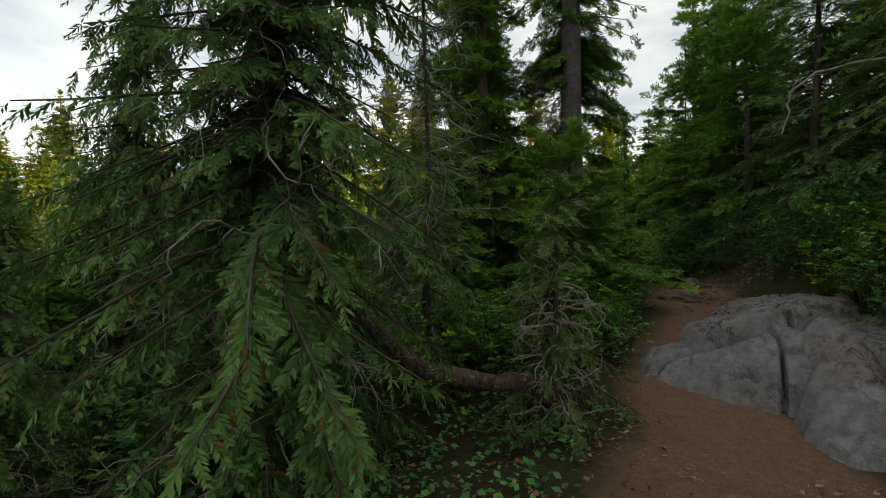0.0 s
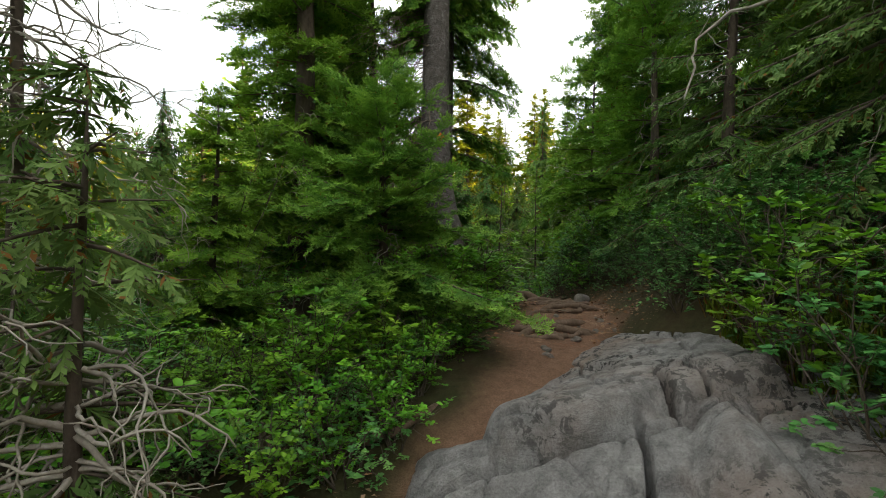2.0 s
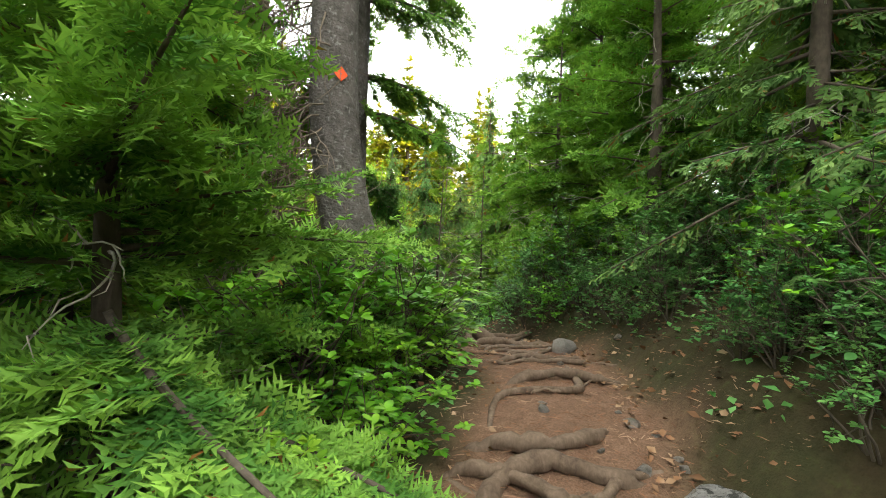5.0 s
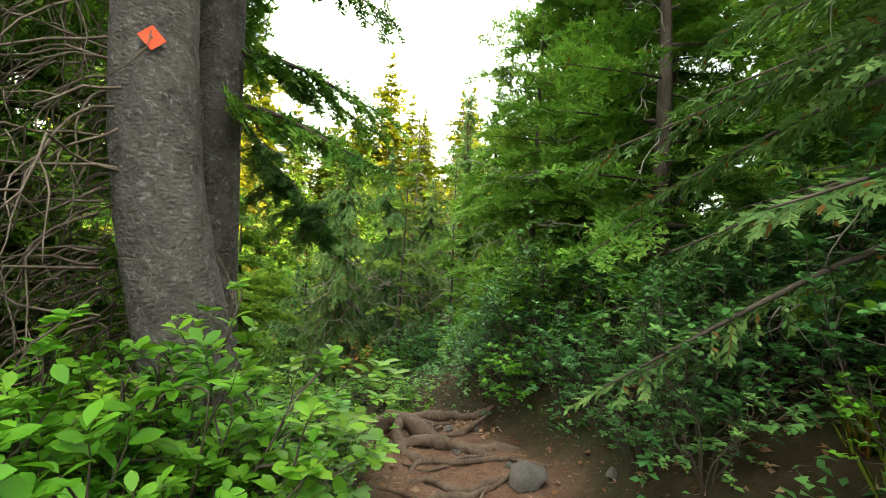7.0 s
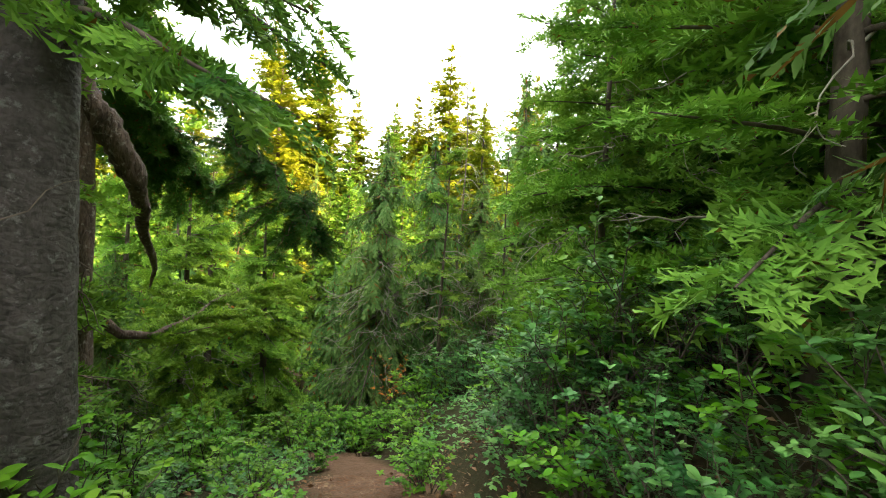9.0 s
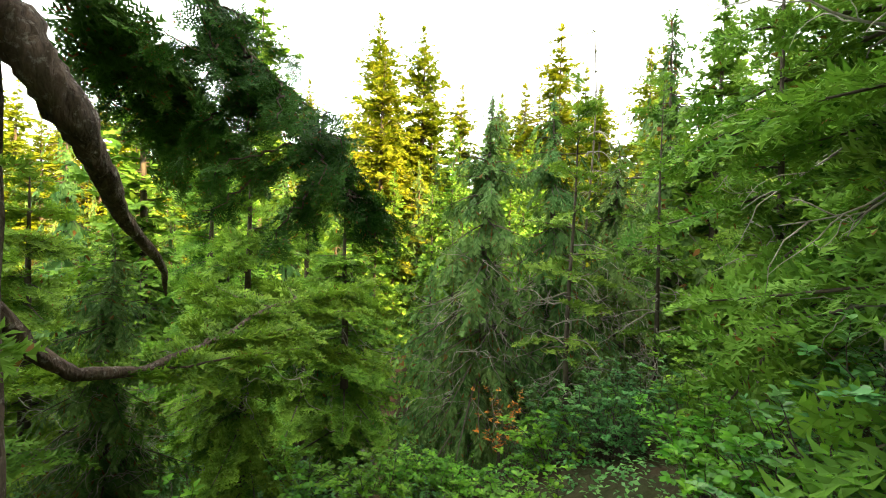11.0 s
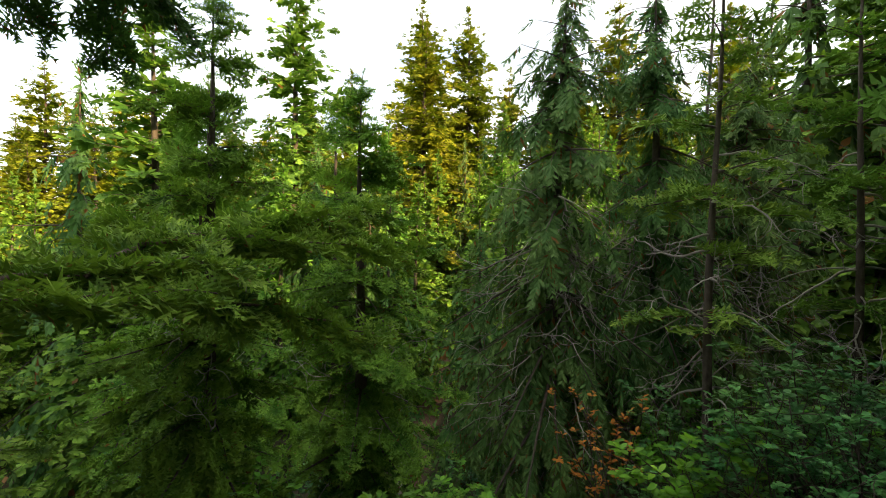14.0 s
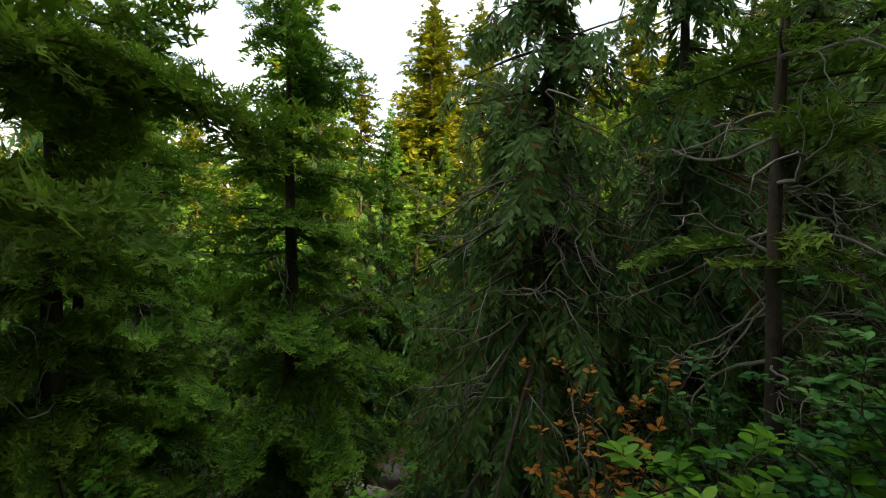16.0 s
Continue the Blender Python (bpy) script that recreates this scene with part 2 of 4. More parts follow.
def ground_z(x, y):
    x, y = np.asarray(x, float), np.asarray(y, float)
    d = x - trail_x(y)
    z = soft_interp(y, LEVEL_Y, LEVEL_Z, 0.7)
    by_rock = np.exp(-((y - 4.3) / 1.7) ** 4)
    right = np.clip(d - 0.62 - 0.95 * by_rock, 0, None)
    bank = (0.75 + 0.1 * by_rock) * (1 - np.exp(-right / (0.8 - 0.45 * by_rock))) + 0.22 * np.clip(right, 0, 18)
    bank *= np.clip((26 - y) / 10, 0.12, 1) * np.clip((y + 3) / 6, 0.1, 1)
    left = np.clip(-d - 0.9, 0, None)
    fall = 0.10 * np.clip(left, 0, 4) + 0.22 * np.clip(left - 3, 0, 18) * np.clip((40 - y) / 15, 0, 1)
    z = z + bank - fall
    # the hillside that keeps the low sun off the path
    ridge = 27 * np.exp(-((x - 36) / 15.0) ** 2) / (1 + np.exp((y - 3) / 4.0))
    ridge = np.maximum(ridge, 15 / (1 + np.exp((y + 26) / 4.0)))
    rough = 0.05 * wobble(x, y, 1.1) + 0.02 * wobble(x, y, 4.3, 1.0)
    return z + ridge + rough * np.clip(np.abs(d), 0.35, 1.5)


def trodden(x, y):
    d = np.abs(x - trail_x(y) + 0.18 * wobble(x, y, 1.6, 3))
    width = np.interp(y, [-5, 3, 6, 9, 12, 30], [0.7, 0.85, 0.5, 0.5, 0.4, 0.4])
    return np.clip((width + 0.2 - d) / 0.3, 0, 1)


# ---- mesh helpers ----
def mesh_from(name, v, f, smooth=False):
    me = bpy.data.meshes.new(name)
    v, f = np.asarray(v, np.float32), np.asarray(f, np.int32)
    k = f.shape[1]
    me.vertices.add(len(v))
    me.vertices.foreach_set("co", v.ravel())
    me.loops.add(f.size)
    me.loops.foreach_set("vertex_index", f.ravel())
    me.polygons.add(len(f))
    me.polygons.foreach_set("loop_start", np.arange(0, f.size, k, dtype=np.int32))
    if smooth:
        me.polygons.foreach_set("use_smooth", np.ones(len(f), bool))
    me.update(calc_edges=True)
    return me


def part(name, vf, mat, parent=None, label="", smooth=False, at=None):
    me = mesh_from(name, vf[0], vf[1], smooth)
    if len(vf) > 2:
        me.attributes.new("young", "FLOAT", "POINT").data.foreach_set("value", np.asarray(vf[2], np.float32))
    me.materials.append(mat)
    ob = new(name, me)
    if parent is not None:
        ob.parent = parent
    if at is not None:
        ob.matrix_basis = at
    if label:
        tagged(ob, label)
    return ob


def joined(pieces):
    vs, fs, k = [], [], 0
    for v, f in pieces:
        vs.append(v)
        fs.append(np.asarray(f) + k)
        k += len(v)
    return np.concatenate(vs), np.concatenate(fs)


def unit(a):
    a = np.asarray(a, float)
    return a / np.maximum(np.linalg.norm(a, axis=-1, keepdims=True), 1e-9)


def scatter(tpl, pos, way, up, size):
    """Copies of one small template, x along way and z about up, joined."""
    v, f = tpl
    pos, way, up = np.asarray(pos, float), unit(way), np.asarray(up, float)
    side = unit(np.cross(up, way))
    nrm = np.cross(way, side)
    s = np.asarray(size, float).reshape(-1, 1, 1)
    out = pos[:, None, :] + s * (v[None, :, 0:1] * way[:, None, :] + v[None, :, 1:2] * side[:, None, :] + v[None, :, 2:3] * nrm[:, None, :])
    faces = f[None] + (np.arange(len(pos)) * len(v))[:, None, None]
    return out.reshape(-1, 3), faces.reshape(-1, f.shape[1])


def tube(points, radii, sides=6, rng=None, ragged=0.0):
    """A tapered round limb along points, closed at its tip, in triangles."""
    p, r = np.asarray(points, float), np.asarray(radii, float)
    n = len(p)
    t = unit(np.gradient(p, axis=0))
    ref = np.array([0.31, 0.17, 0.93]) if abs(t[0][2]) < 0.8 else np.array([0.93, 0.31, 0.1])
    a = unit(np.cross(t, ref))
    b = np.cross(t, a)
    ang = np.linspace(0, 2 * np.pi, sides, endpoint=False)
    rad = r[:, None] * np.ones((1, sides))
    if rng is not None and ragged:
        rad = rad * (1 + ragged * (rng.random((n, sides)) - 0.5))
    v = p[:, None, :] + rad[:, :, None] * (np.cos(ang)[None, :, None] * a[:, None, :] + np.sin(ang)[None, :, None] * b[:, None, :])
    i, j = np.meshgrid(np.arange(n - 1), np.arange(sides), indexing="ij")
    i, j = i.ravel(), j.ravel()
    j2 = (j + 1) % sides
    q = np.stack([i * sides + j, i * sides + j2, (i + 1) * sides + j2, (i + 1) * sides + j], 1)
    tri = np.concatenate([q[:, [0, 1, 2]], q[:, [0, 2, 3]]])
    last = (n - 1) * sides
    cap = np.array([[last, last + k, last + k + 1] for k in range(1, sides - 1)])
    return v.reshape(-1, 3), np.concatenate([tri, cap])


def wander(p, way, length, steps, rng, curl=0.35, pull=(0, 0, 0)):
    pts, d = [np.array(p, float)], unit(way)
    for _ in range(steps):
        d = unit(d + curl * rng.normal(size=3) * 0.6 + np.array(pull) * 0.2)
        pts.append(pts[-1] + d * length / steps)
    return np.array(pts)


# ---- foliage templates: x along the spray, z its upper side ----
def needle_spray(rng, twigs=8, needles=8, length=1.0, wide=0.5, thin=0.016, nl=0.085):
    """A flat fir spray: side twigs set with single needles."""
    v, f = [], []

    def tri(a, b, c):
        k = len(v)
        v.extend([a, b, c])
        f.append([k, k + 1, k + 2])

    axes = [(np.array([0.0, 0, 0]), np.array([1.0, 0, -0.10]), length, needles + 5)]
    for k in range(twigs):
        s = 0.08 + 0.86 * k / twigs
        for sg in (-1, 1):
            L = wide * (1 - s) ** 0.6 * rng.uniform(0.7, 1.15) + 0.06
            d = unit([0.75, sg * rng.uniform(0.7, 1.0), rng.uniform(-0.45, 0.45)])
            axes.append((np.array([s * length, 0, -0.1 * s * s]), d, L, max(3, int(needles * (0.35 + L / wide * 0.8)))))
    for p, d, L, count in axes:
        side = unit(np.cross(d, [0, 0, 1]))
        tri(p - side * 0.008, p + side * 0.008, p + d * L)
        for q in range(count):
            c = p + d * L * (q + 0.6) / count
            for sg in (-1, 1):
                w = unit(d * rng.uniform(0.55, 0.95) + sg * side * rng.uniform(0.6, 1.0) + np.array([0, 0, rng.uniform(-0.4, 0.9)]))
                ln = nl * rng.uniform(0.8, 1.2)
                tri(c - d * thin * 0.6, c + d * thin * 0.6, c + w * ln)
    return np.array(v), np.array(f)


def blade_spray(rng, twigs=6, wide=0.42, thin=0.05, droop=0.1, fan=0.8, teeth=2):
    """A cheaper flat spray: side twigs as toothed blades."""
    v, f = [], []
    for k in range(-1, 2 * twigs):
        s = 0.06 + 0.88 * (k // 2) / twigs if k >= 0 else 0.0
        sg = 1 if k % 2 else -1
        L = (wide * (1 - s) ** 0.7 * rng.uniform(0.65, 1.2) + 0.07) if k >= 0 else 1.0
        d = unit([0.8, sg * fan * rng.uniform(0.7, 1.1), rng.uniform(-0.55, 0.3)]) if k >= 0 else unit([1, 0, -droop])
        p = np.array([s, 0, -droop * s * s])
        side = unit(np.cross(d, [rng.uniform(-0.8, 0.8), rng.uniform(-0.8, 0.8), 1]))
        th = thin * (1.0 if k >= 0 else 0.7)
        base = len(v)
        v.extend([p, p + d * L * 0.45 + side * th, p + d * L, p + d * L * 0.45 - side * th])
        f.extend([[base, base + 1, base + 2], [base, base + 2, base + 3]])
        for q in range(teeth):
            c = p + d * L * rng.uniform(0.25, 0.8)
            w = unit(d + side * rng.choice([-1, 1]) * rng.uniform(0.6, 1.1) + np.array([0, 0, rng.uniform(-0.3, 0.3)]))
            base = len(v)
            v.extend([c - d * th * 0.5, c + d * th * 0.5, c + w * L * rng.uniform(0.25, 0.42) + 0 * d])
            f.append([base, base + 1, base + 2])
    return np.array(v), np.array(f)


def leaf_template(w=0.30, fold=0.07, droop=0.12):
    v = np.array([[0, 0, 0], [0.45, w, fold], [0.5, 0, 0], [0.45, -w, fold], [1, 0, -droop]])
    f = np.array([[0, 2, 1], [0, 3, 2], [1, 2, 4], [2, 3, 4]])
    return v, f


def oval_leaf(w=0.27, fold=0.06, droop=0.16):
    """A broad leaf, rounded before its tip, folded along the midrib."""
    rib = np.array([[x, 0, -droop * x * x] for x in (0, 0.3, 0.65, 1.0)])
    edge = [(0.22, 0.62), (0.5, 1.0), (0.76, 0.82)]
    left = np.array([[x, w * k, fold * k - droop * x * x] for x, k in edge])
    v = np.concatenate([rib, left, left * np.array([1, -1, 1])])
    half = [[0, 1, 4], [1, 5, 4], [1, 2, 5], [2, 6, 5], [2, 3, 6]]
    return v, np.array(half + [[a, c + 3 if c > 3 else c, b + 3 if b > 3 else b] for a, b, c in half])


TPL = np.random.default_rng(11)
SPRAYS = {
    "near": [needle_spray(TPL, 7, 5, wide=0.5, thin=0.055, nl=0.13) for _ in range(3)],
    "fine": [needle_spray(TPL, 6, 3, wide=0.5, thin=0.085, nl=0.17) for _ in range(3)],
    "mid": [blade_spray(TPL, 5, wide=0.5, thin=0.062, teeth=1) for _ in range(3)],
    "far": [blade_spray(TPL, 4, wide=0.55, thin=0.13, teeth=0) for _ in range(3)],
    "cedar": [blade_spray(TPL, 7, wide=0.32, thin=0.040, droop=0.05, fan=0.55, teeth=2) for _ in range(3)],
    "cedar_far": [blade_spray(TPL, 4, wide=0.34, thin=0.075, droop=0.05, fan=0.5, teeth=0) for _ in range(3)],
}
LEAF_T = leaf_template()
LEAF_BROAD = oval_leaf()


def sprays_on(points, rng, size, gap, start=0.15, hang=0.0, spread=0.9):
    """Where sprays sit along one limb: alternate sides and the tip. Rows of position, way, up, size."""
    p = np.asarray(points, float)
    seg = np.linalg.norm(np.diff(p, axis=0), axis=1)
    total = seg.sum()
    count = max(2, int(total * (1 - start) / gap))
    s = np.linspace(start, 1, count)
    cum = np.concatenate([[0], np.cumsum(seg)]) / total
    pos = np.stack([np.interp(s, cum, p[:, k]) for k in range(3)], 1)
    t = unit(np.stack([np.interp(np.clip(s + 0.02, 0, 1), cum, p[:, k]) - np.interp(np.clip(s - 0.04, 0, 1), cum, p[:, k]) for k in range(3)], 1))
    side = unit(np.cross(t, [0, 0, 1]) + 1e-6)
    pos, t, side, s = (np.repeat(a, 2, axis=0)[:-1] for a in (pos, t, side, s))
    count = len(pos)
    sg = np.where(np.arange(count) % 2, 1.0, -1.0)
    sg[-1] = 0.0
    way = t + side * (sg * spread * rng.uniform(0.7, 1.2, count))[:, None] + rng.normal(0, 0.24, (count, 3))
    way[:, 2] -= hang * rng.uniform(0.6, 1.4, count)
    sz = size * rng.uniform(0.65, 1.25, count) * (1.05 - 0.4 * s)
    up = np.array([0, 0, 1.0]) + rng.normal(0, 0.32, (count, 3)) + (t * 0.7 if hang else 0)
    return pos, way, up, sz


def foliage_mesh(rows, kind, rng):
    pos, way, up, sz = (np.concatenate(c) for c in zip(*rows))
    pick = rng.integers(0, 3, len(pos))
    made, young = [], []
    for k, t in enumerate(SPRAYS[kind]):
        on = pick == k
        if on.any():
            made.append(scatter(t, pos[on], way[on], up[on], sz[on]))
            age = np.clip(np.hypot(t[0][:, 0], 1.6 * t[0][:, 1]), 0, 1)
            young.append((age[None, :] * rng.uniform(0.55, 1.1, (on.sum(), 1))).ravel())
    return (*joined(made), np.concatenate(young))


def conifer_parts(seed, H, R, kind="mid", gap=0.17, size=0.4, levels=0.28, per=6, bare=0.1, trunk_r=None, power=0.8, droop=0.25,
                  rise=0.35, hang=0.0, dead=0, bend=0.0, start=0.15, thin_out=0.12, dead_len=0.8, curl=0.5, fine_to=99.0, dead_to=0.6):
    """Trunk, limbs, foliage and dead twigs of one conifer standing on the origin."""
    rng = np.random.default_rng(seed)
    trunk_r = trunk_r or 0.014 * H + 0.02
    zs = np.linspace(-0.3, H, 14)
    ph = rng.uniform(0, 6.3)
    axis = lambda z: np.array([bend * np.sin(z * 0.8 + ph) + 0.02 * H * np.sin(z * 2.2 / max(H, 1) * 3 + ph) * 0.3, bend * np.cos(z * 0.7 + ph * 2), z])
    tp = np.array([axis(z) for z in zs])
    rr = trunk_r * np.clip(1.0 - np.clip(zs, 0, None) / H, 0.03, 1) ** 0.85 * (1 + 0.5 * np.exp(-np.clip(zs + 0.3, 0, None) * 2.2))
    trunk = tube(tp, rr, 10, rng, 0.15)
    limbs, rows = [], []
    z = max(0.15, bare * H)
    while z < H - 0.05:
        q = z / H
        reach = R * (1 - q) ** power * (0.55 + 0.45 * min(1, (q - bare + 0.12) / 0.2)) + 0.05
        az0 = rng.uniform(0, 6.3)
        for k in range(max(3, int(per * (0.6 + 0.4 * (1 - q))))):
            if rng.random() < thin_out:
                continue
            az = az0 + 6.283 * k / per + rng.normal(0, 0.25)
            L = reach * rng.uniform(0.5, 1.2)
            s = np.linspace(0, 1, 6)
            tilt = rise * (q ** 1.2) * 2.0 - droop * (1 - q) + rng.normal(0, 0.1)
            out = L * s
            dz = L * (tilt * s - droop * 0.55 * s ** 2 + 0.22 * droop * s ** 3.5)
            sway = rng.normal(0, 0.12) * L * s ** 2
            base = axis(z + rng.uniform(-0.5, 0.5) * levels)
            pts = base + np.stack([np.cos(az) * out - np.sin(az) * sway, np.sin(az) * out + np.cos(az) * sway, dz], 1)
            limbs.append(tube(pts, (0.004 + 0.012 * L) * np.linspace(1, 0.2, 6), 4))
            coarse = 1.0 if z < fine_to else 1.9
            rows.append(sprays_on(pts, rng, min(size * coarse, 0.12 + L * 0.6), gap * coarse, start if L > 0.5 else 0.05, hang))
        z += levels * rng.uniform(0.8, 1.2) * (1.0 if q < 0.75 else 0.7)
    rows.append(sprays_on(np.array([axis(H - 0.3), axis(H)]), rng, size * 0.4, 0.07, 0.0, 0, 0.8))
    crown = foliage_mesh(rows, kind, rng)
    twigs = []
    for _ in range(dead):
        zz = rng.uniform(0.06, dead_to) * min(H, 5)
        az = rng.uniform(0, 6.3)
        d = np.array([np.cos(az), np.sin(az), rng.uniform(-0.4, 0.3)])
        L = dead_len * rng.uniform(0.5, 1.4)
        pts = wander(axis(zz) + d * trunk_r * 0.5, d, L, 9, rng, curl, (0, 0, -0.3))
        twigs.append(tube(pts, np.linspace(0.011, 0.0025, 10) * rng.uniform(0.6, 1.2), 4))
        for _ in range(3):
            k = rng.integers(3, 9)
            p2 = wander(pts[k], pts[k] - pts[k - 1] + rng.normal(0, 0.05, 3), L * rng.uniform(0.25, 0.5), 6, rng, curl * 1.3, (0, 0, -0.5))
            twigs.append(tube(p2, np.linspace(0.005, 0.0015, 7), 3))
    return trunk, joined(limbs) if limbs else None, crown, joined(twigs) if twigs else None


def conifer(name, x, y, label, mat, bark, seed, H, R, z=None, turn=0.0, category="tree", group="", **kw):
    trunk, limbs, crown, twigs = conifer_parts(seed, H, R, **kw)
    root = new(name)
    root.matrix_basis = pose(x, y, float(ground_z(x, y)) if z is None else z, 0, 0, turn)
    tagged(root, label, category, group)
    part("trunk", trunk, bark, root, smooth=True)
    if limbs:
        tagged(part("branch_wood", limbs, bark, root), kind="stuff")
    part("crown", crown, mat, root)
    if twigs:
        tagged(part("dead_wood", twigs, TWIG, root, "dry grey curling dead twigs"), kind="stuff")
    return root


def replant(proto, x, y, s, turn, tall=1.0, sink=0.0):
    m = pose(x, y, float(ground_z(x, y)) - sink, 0, 0, turn) @ Matrix.Diagonal((s, s, s * tall, 1))
    return copy_thing(proto, m)


# ---- ground ----
def graded(lo, hi, step, far, grow=1.16):
    mid = np.arange(lo, hi, step)
    a, s, up, dn = hi, step, [], []
    while a < far:
        up.append(a)
        s *= grow
        a += s
    a, s = lo, step
    while a > -far:
        s *= grow
        a -= s
        dn.append(a)
    return np.array(dn[::-1] + list(mid) + up)


def build_ground():
    xs, ys = graded(-3, 9, 0.09, 2500), graded(-2, 20, 0.09, 2500)
    X, Y = np.meshgrid(xs, ys, indexing="ij")
    Z = ground_z(X, Y)
    T = trodden(X, Y)
    near = (np.abs(X - 3) < 9) & (np.abs(Y - 8) < 16)
    Z = Z + np.where(near, 0.012 * wobble(X, Y, 9, 2) + 0.008 * wobble(X, Y, 23, 4), 0)
    n, k = len(xs), len(ys)
    i, j = np.meshgrid(np.arange(n - 1), np.arange(k - 1), indexing="ij")
    i, j = i.ravel(), j.ravel()
    f = np.stack([i * k + j, (i + 1) * k + j, (i + 1) * k + j + 1, i * k + j + 1], 1)
    g = part("ground", (np.stack([X.ravel(), Y.ravel(), Z.ravel()], 1), f), SOIL, smooth=True)
    a = g.data.attributes.new("trodden", "FLOAT", "POINT")
    a.data.foreach_set("value", T.ravel().astype(np.float32))
    tagged(g, "reddish-brown trodden soil path through dark forest floor", "ground", kind="structure")


build_ground()


# ---- the rock outcrop beside the path ----
def seg_dist(X, Y, ax, ay, bx, by):
    dx, dy = bx - ax, by - ay
    t = np.clip(((X - ax) * dx + (Y - ay) * dy) / (dx * dx + dy * dy), 0, 1)
    return np.hypot(X - ax - t * dx, Y - ay - t * dy)


def build_outcrop():
    xs, ys = np.arange(1.7, 5.4, 0.0135), np.arange(2.6, 6.9, 0.0135)
    X, Y = np.meshgrid(xs, ys, indexing="ij")
    wx, wy = X + 0.035 * wobble(X, Y, 4.2, 1), Y + 0.035 * wobble(X, Y, 3.9, 2)
    side = (wx - 3.19) * 0.84 - (wy - 4.29) * 0.54          # across the main crack
    left_block = np.minimum(np.minimum((wy - (4.08 - 0.55 * (wx - 2.63))) * 0.85, wx - 1.88 - 0.25 * np.clip(wy - 4.8, 0, 3)), 5.25 - wy)
    right_block = np.minimum(np.minimum(wy - 2.95, side + 0.02), np.minimum(5.0 - wy, 3.75 + 0.5 * (wy - 3.6) - wx))
    shoulder = wx - 2.5 - 0.72 * np.clip(wy - 4.9, 0, 3)     # the slab slopes into the path
    upper = np.minimum(np.minimum(wy - 4.55, 3.92 + 0.5 * (wy - 3.8) - wx), np.minimum(shoulder, 6.4 - wy + 0.1 * wx))
    inside = np.maximum(np.maximum(left_block, right_block), upper)
    lean = np.clip(side, 0, None)
    z_left = 0.50 + 0.20 * (wx - 2.3) + 0.10 * (wy - 4.2)
    z_right = np.minimum(0.02 + 0.85 * (wy - 3.4) + 0.75 * lean, 0.90 + 0.12 * (wx - 3.3) + 0.06 * (wy - 4))
    z_up = 0.81 + 0.20 * np.clip(wx - 2.9, -1, 1.4) - 0.10 * (wy - 5) - 0.26 * np.exp(-np.clip(shoulder, 0, None) / 0.3) * np.clip((wy - 5.0) / 0.5, 0, 1)
    fall = lambda d, w: 1 - np.exp(-np.clip(d, 0, None) / w)
    base = -0.35
    Z = np.maximum(base + (z_left - base) * fall(left_block, 0.13), base + (z_right - base) * fall(right_block, 0.12))
    Z = np.maximum(Z, base + (z_up - base) * fall(upper, 0.035))
    Z = np.where(inside < 0, base, Z)
    cracks = [(2.5, 3.2, 3.19, 4.29, 0.045, 0.30), (3.19, 4.29, 3.35, 4.62, 0.04, 0.16), (2.1, 4.6, 2.9, 4.6, 0.03, 0.10), (2.9, 4.6, 3.9, 4.45, 0.04, 0.15), (3.9, 4.45, 5.2, 4.6, 0.03, 0.1),
              (2.85, 5.1, 3.5, 4.98, 0.03, 0.08), (3.5, 4.98, 4.7, 5.05, 0.03, 0.07), (3.55, 4.5, 3.62, 4.98, 0.05, 0.14), (3.75, 4.5, 3.85, 5.0, 0.035, 0.10), (3.3, 5.0, 3.6, 6.3, 0.022, 0.05),
              (3.62, 3.0, 3.75, 4.42, 0.028, 0.07), (4.2, 3.0, 4.3, 4.5, 0.03, 0.07), (4.0, 5.05, 4.5, 6.1, 0.022, 0.05), (3.45, 5.65, 4.8, 5.5, 0.022, 0.05), (2.6, 5.3, 3.4, 5.5, 0.02, 0.03)]
    for ax, ay, bx, by, w, depth in cracks:
        d = seg_dist(wx + 0.03 * wobble(X, Y, 9, 5), wy + 0.03 * wobble(X, Y, 8, 9), ax, ay, bx, by)
        Z = Z - np.minimum(2.2 * depth, 0.26) / (1 + (d / (0.46 * w)) ** 8)
    Z = Z + 0.012 * wobble(X, Y, 2.3, 7) + 0.005 * wobble(X, Y, 6.5, 3) + 0.003 * wobble(X, Y, 17, 8) + 0.0035 * wobble(X, Y, 41, 5)
    # weathered facets with fine joints between them
    cells = np.random.default_rng(17).uniform((1.7, 2.6), (5.4, 6.9), (95, 2))
    lift = np.random.default_rng(18).uniform(-0.028, 0.028, 95)
    ax, ay = wx + 0.05 * wobble(X, Y, 7, 4), wy + 0.05 * wobble(X, Y, 6, 6)
    gaps = np.stack([np.hypot(ax - cx, 1.5 * (ay - cy)) for cx, cy in cells])
    order = np.argsort(gaps, axis=0)[:2]
    first, second = np.take_along_axis(gaps, order, 0)
    Z = Z + lift[order[0]] - 0.045 * np.exp(-(second - first) / 0.016) + 0.012 * np.abs(wobble(X, Y, 5.3, 2)) + 0.006 * np.abs(wobble(X, Y, 13, 6))
    # blocks are told apart by the cracks between them
    block = np.where(wy < 4.6 - 0.15 * np.clip(wx - 2.9, 0, 1), np.where(side < 0, 0, np.where(wx < 3.7, 1, 2)), np.where(wy < 5.0, np.where(wx < 3.6, 3, 4), np.where(wx < 3.45, 5, 6)))
    n, k = X.shape
    i, j = np.meshgrid(np.arange(n - 1), np.arange(k - 1), indexing="ij")
    i, j = i.ravel(), j.ravel()
    f = np.stack([i * k + j, (i + 1) * k + j, (i + 1) * k + j + 1, i * k + j + 1], 1)
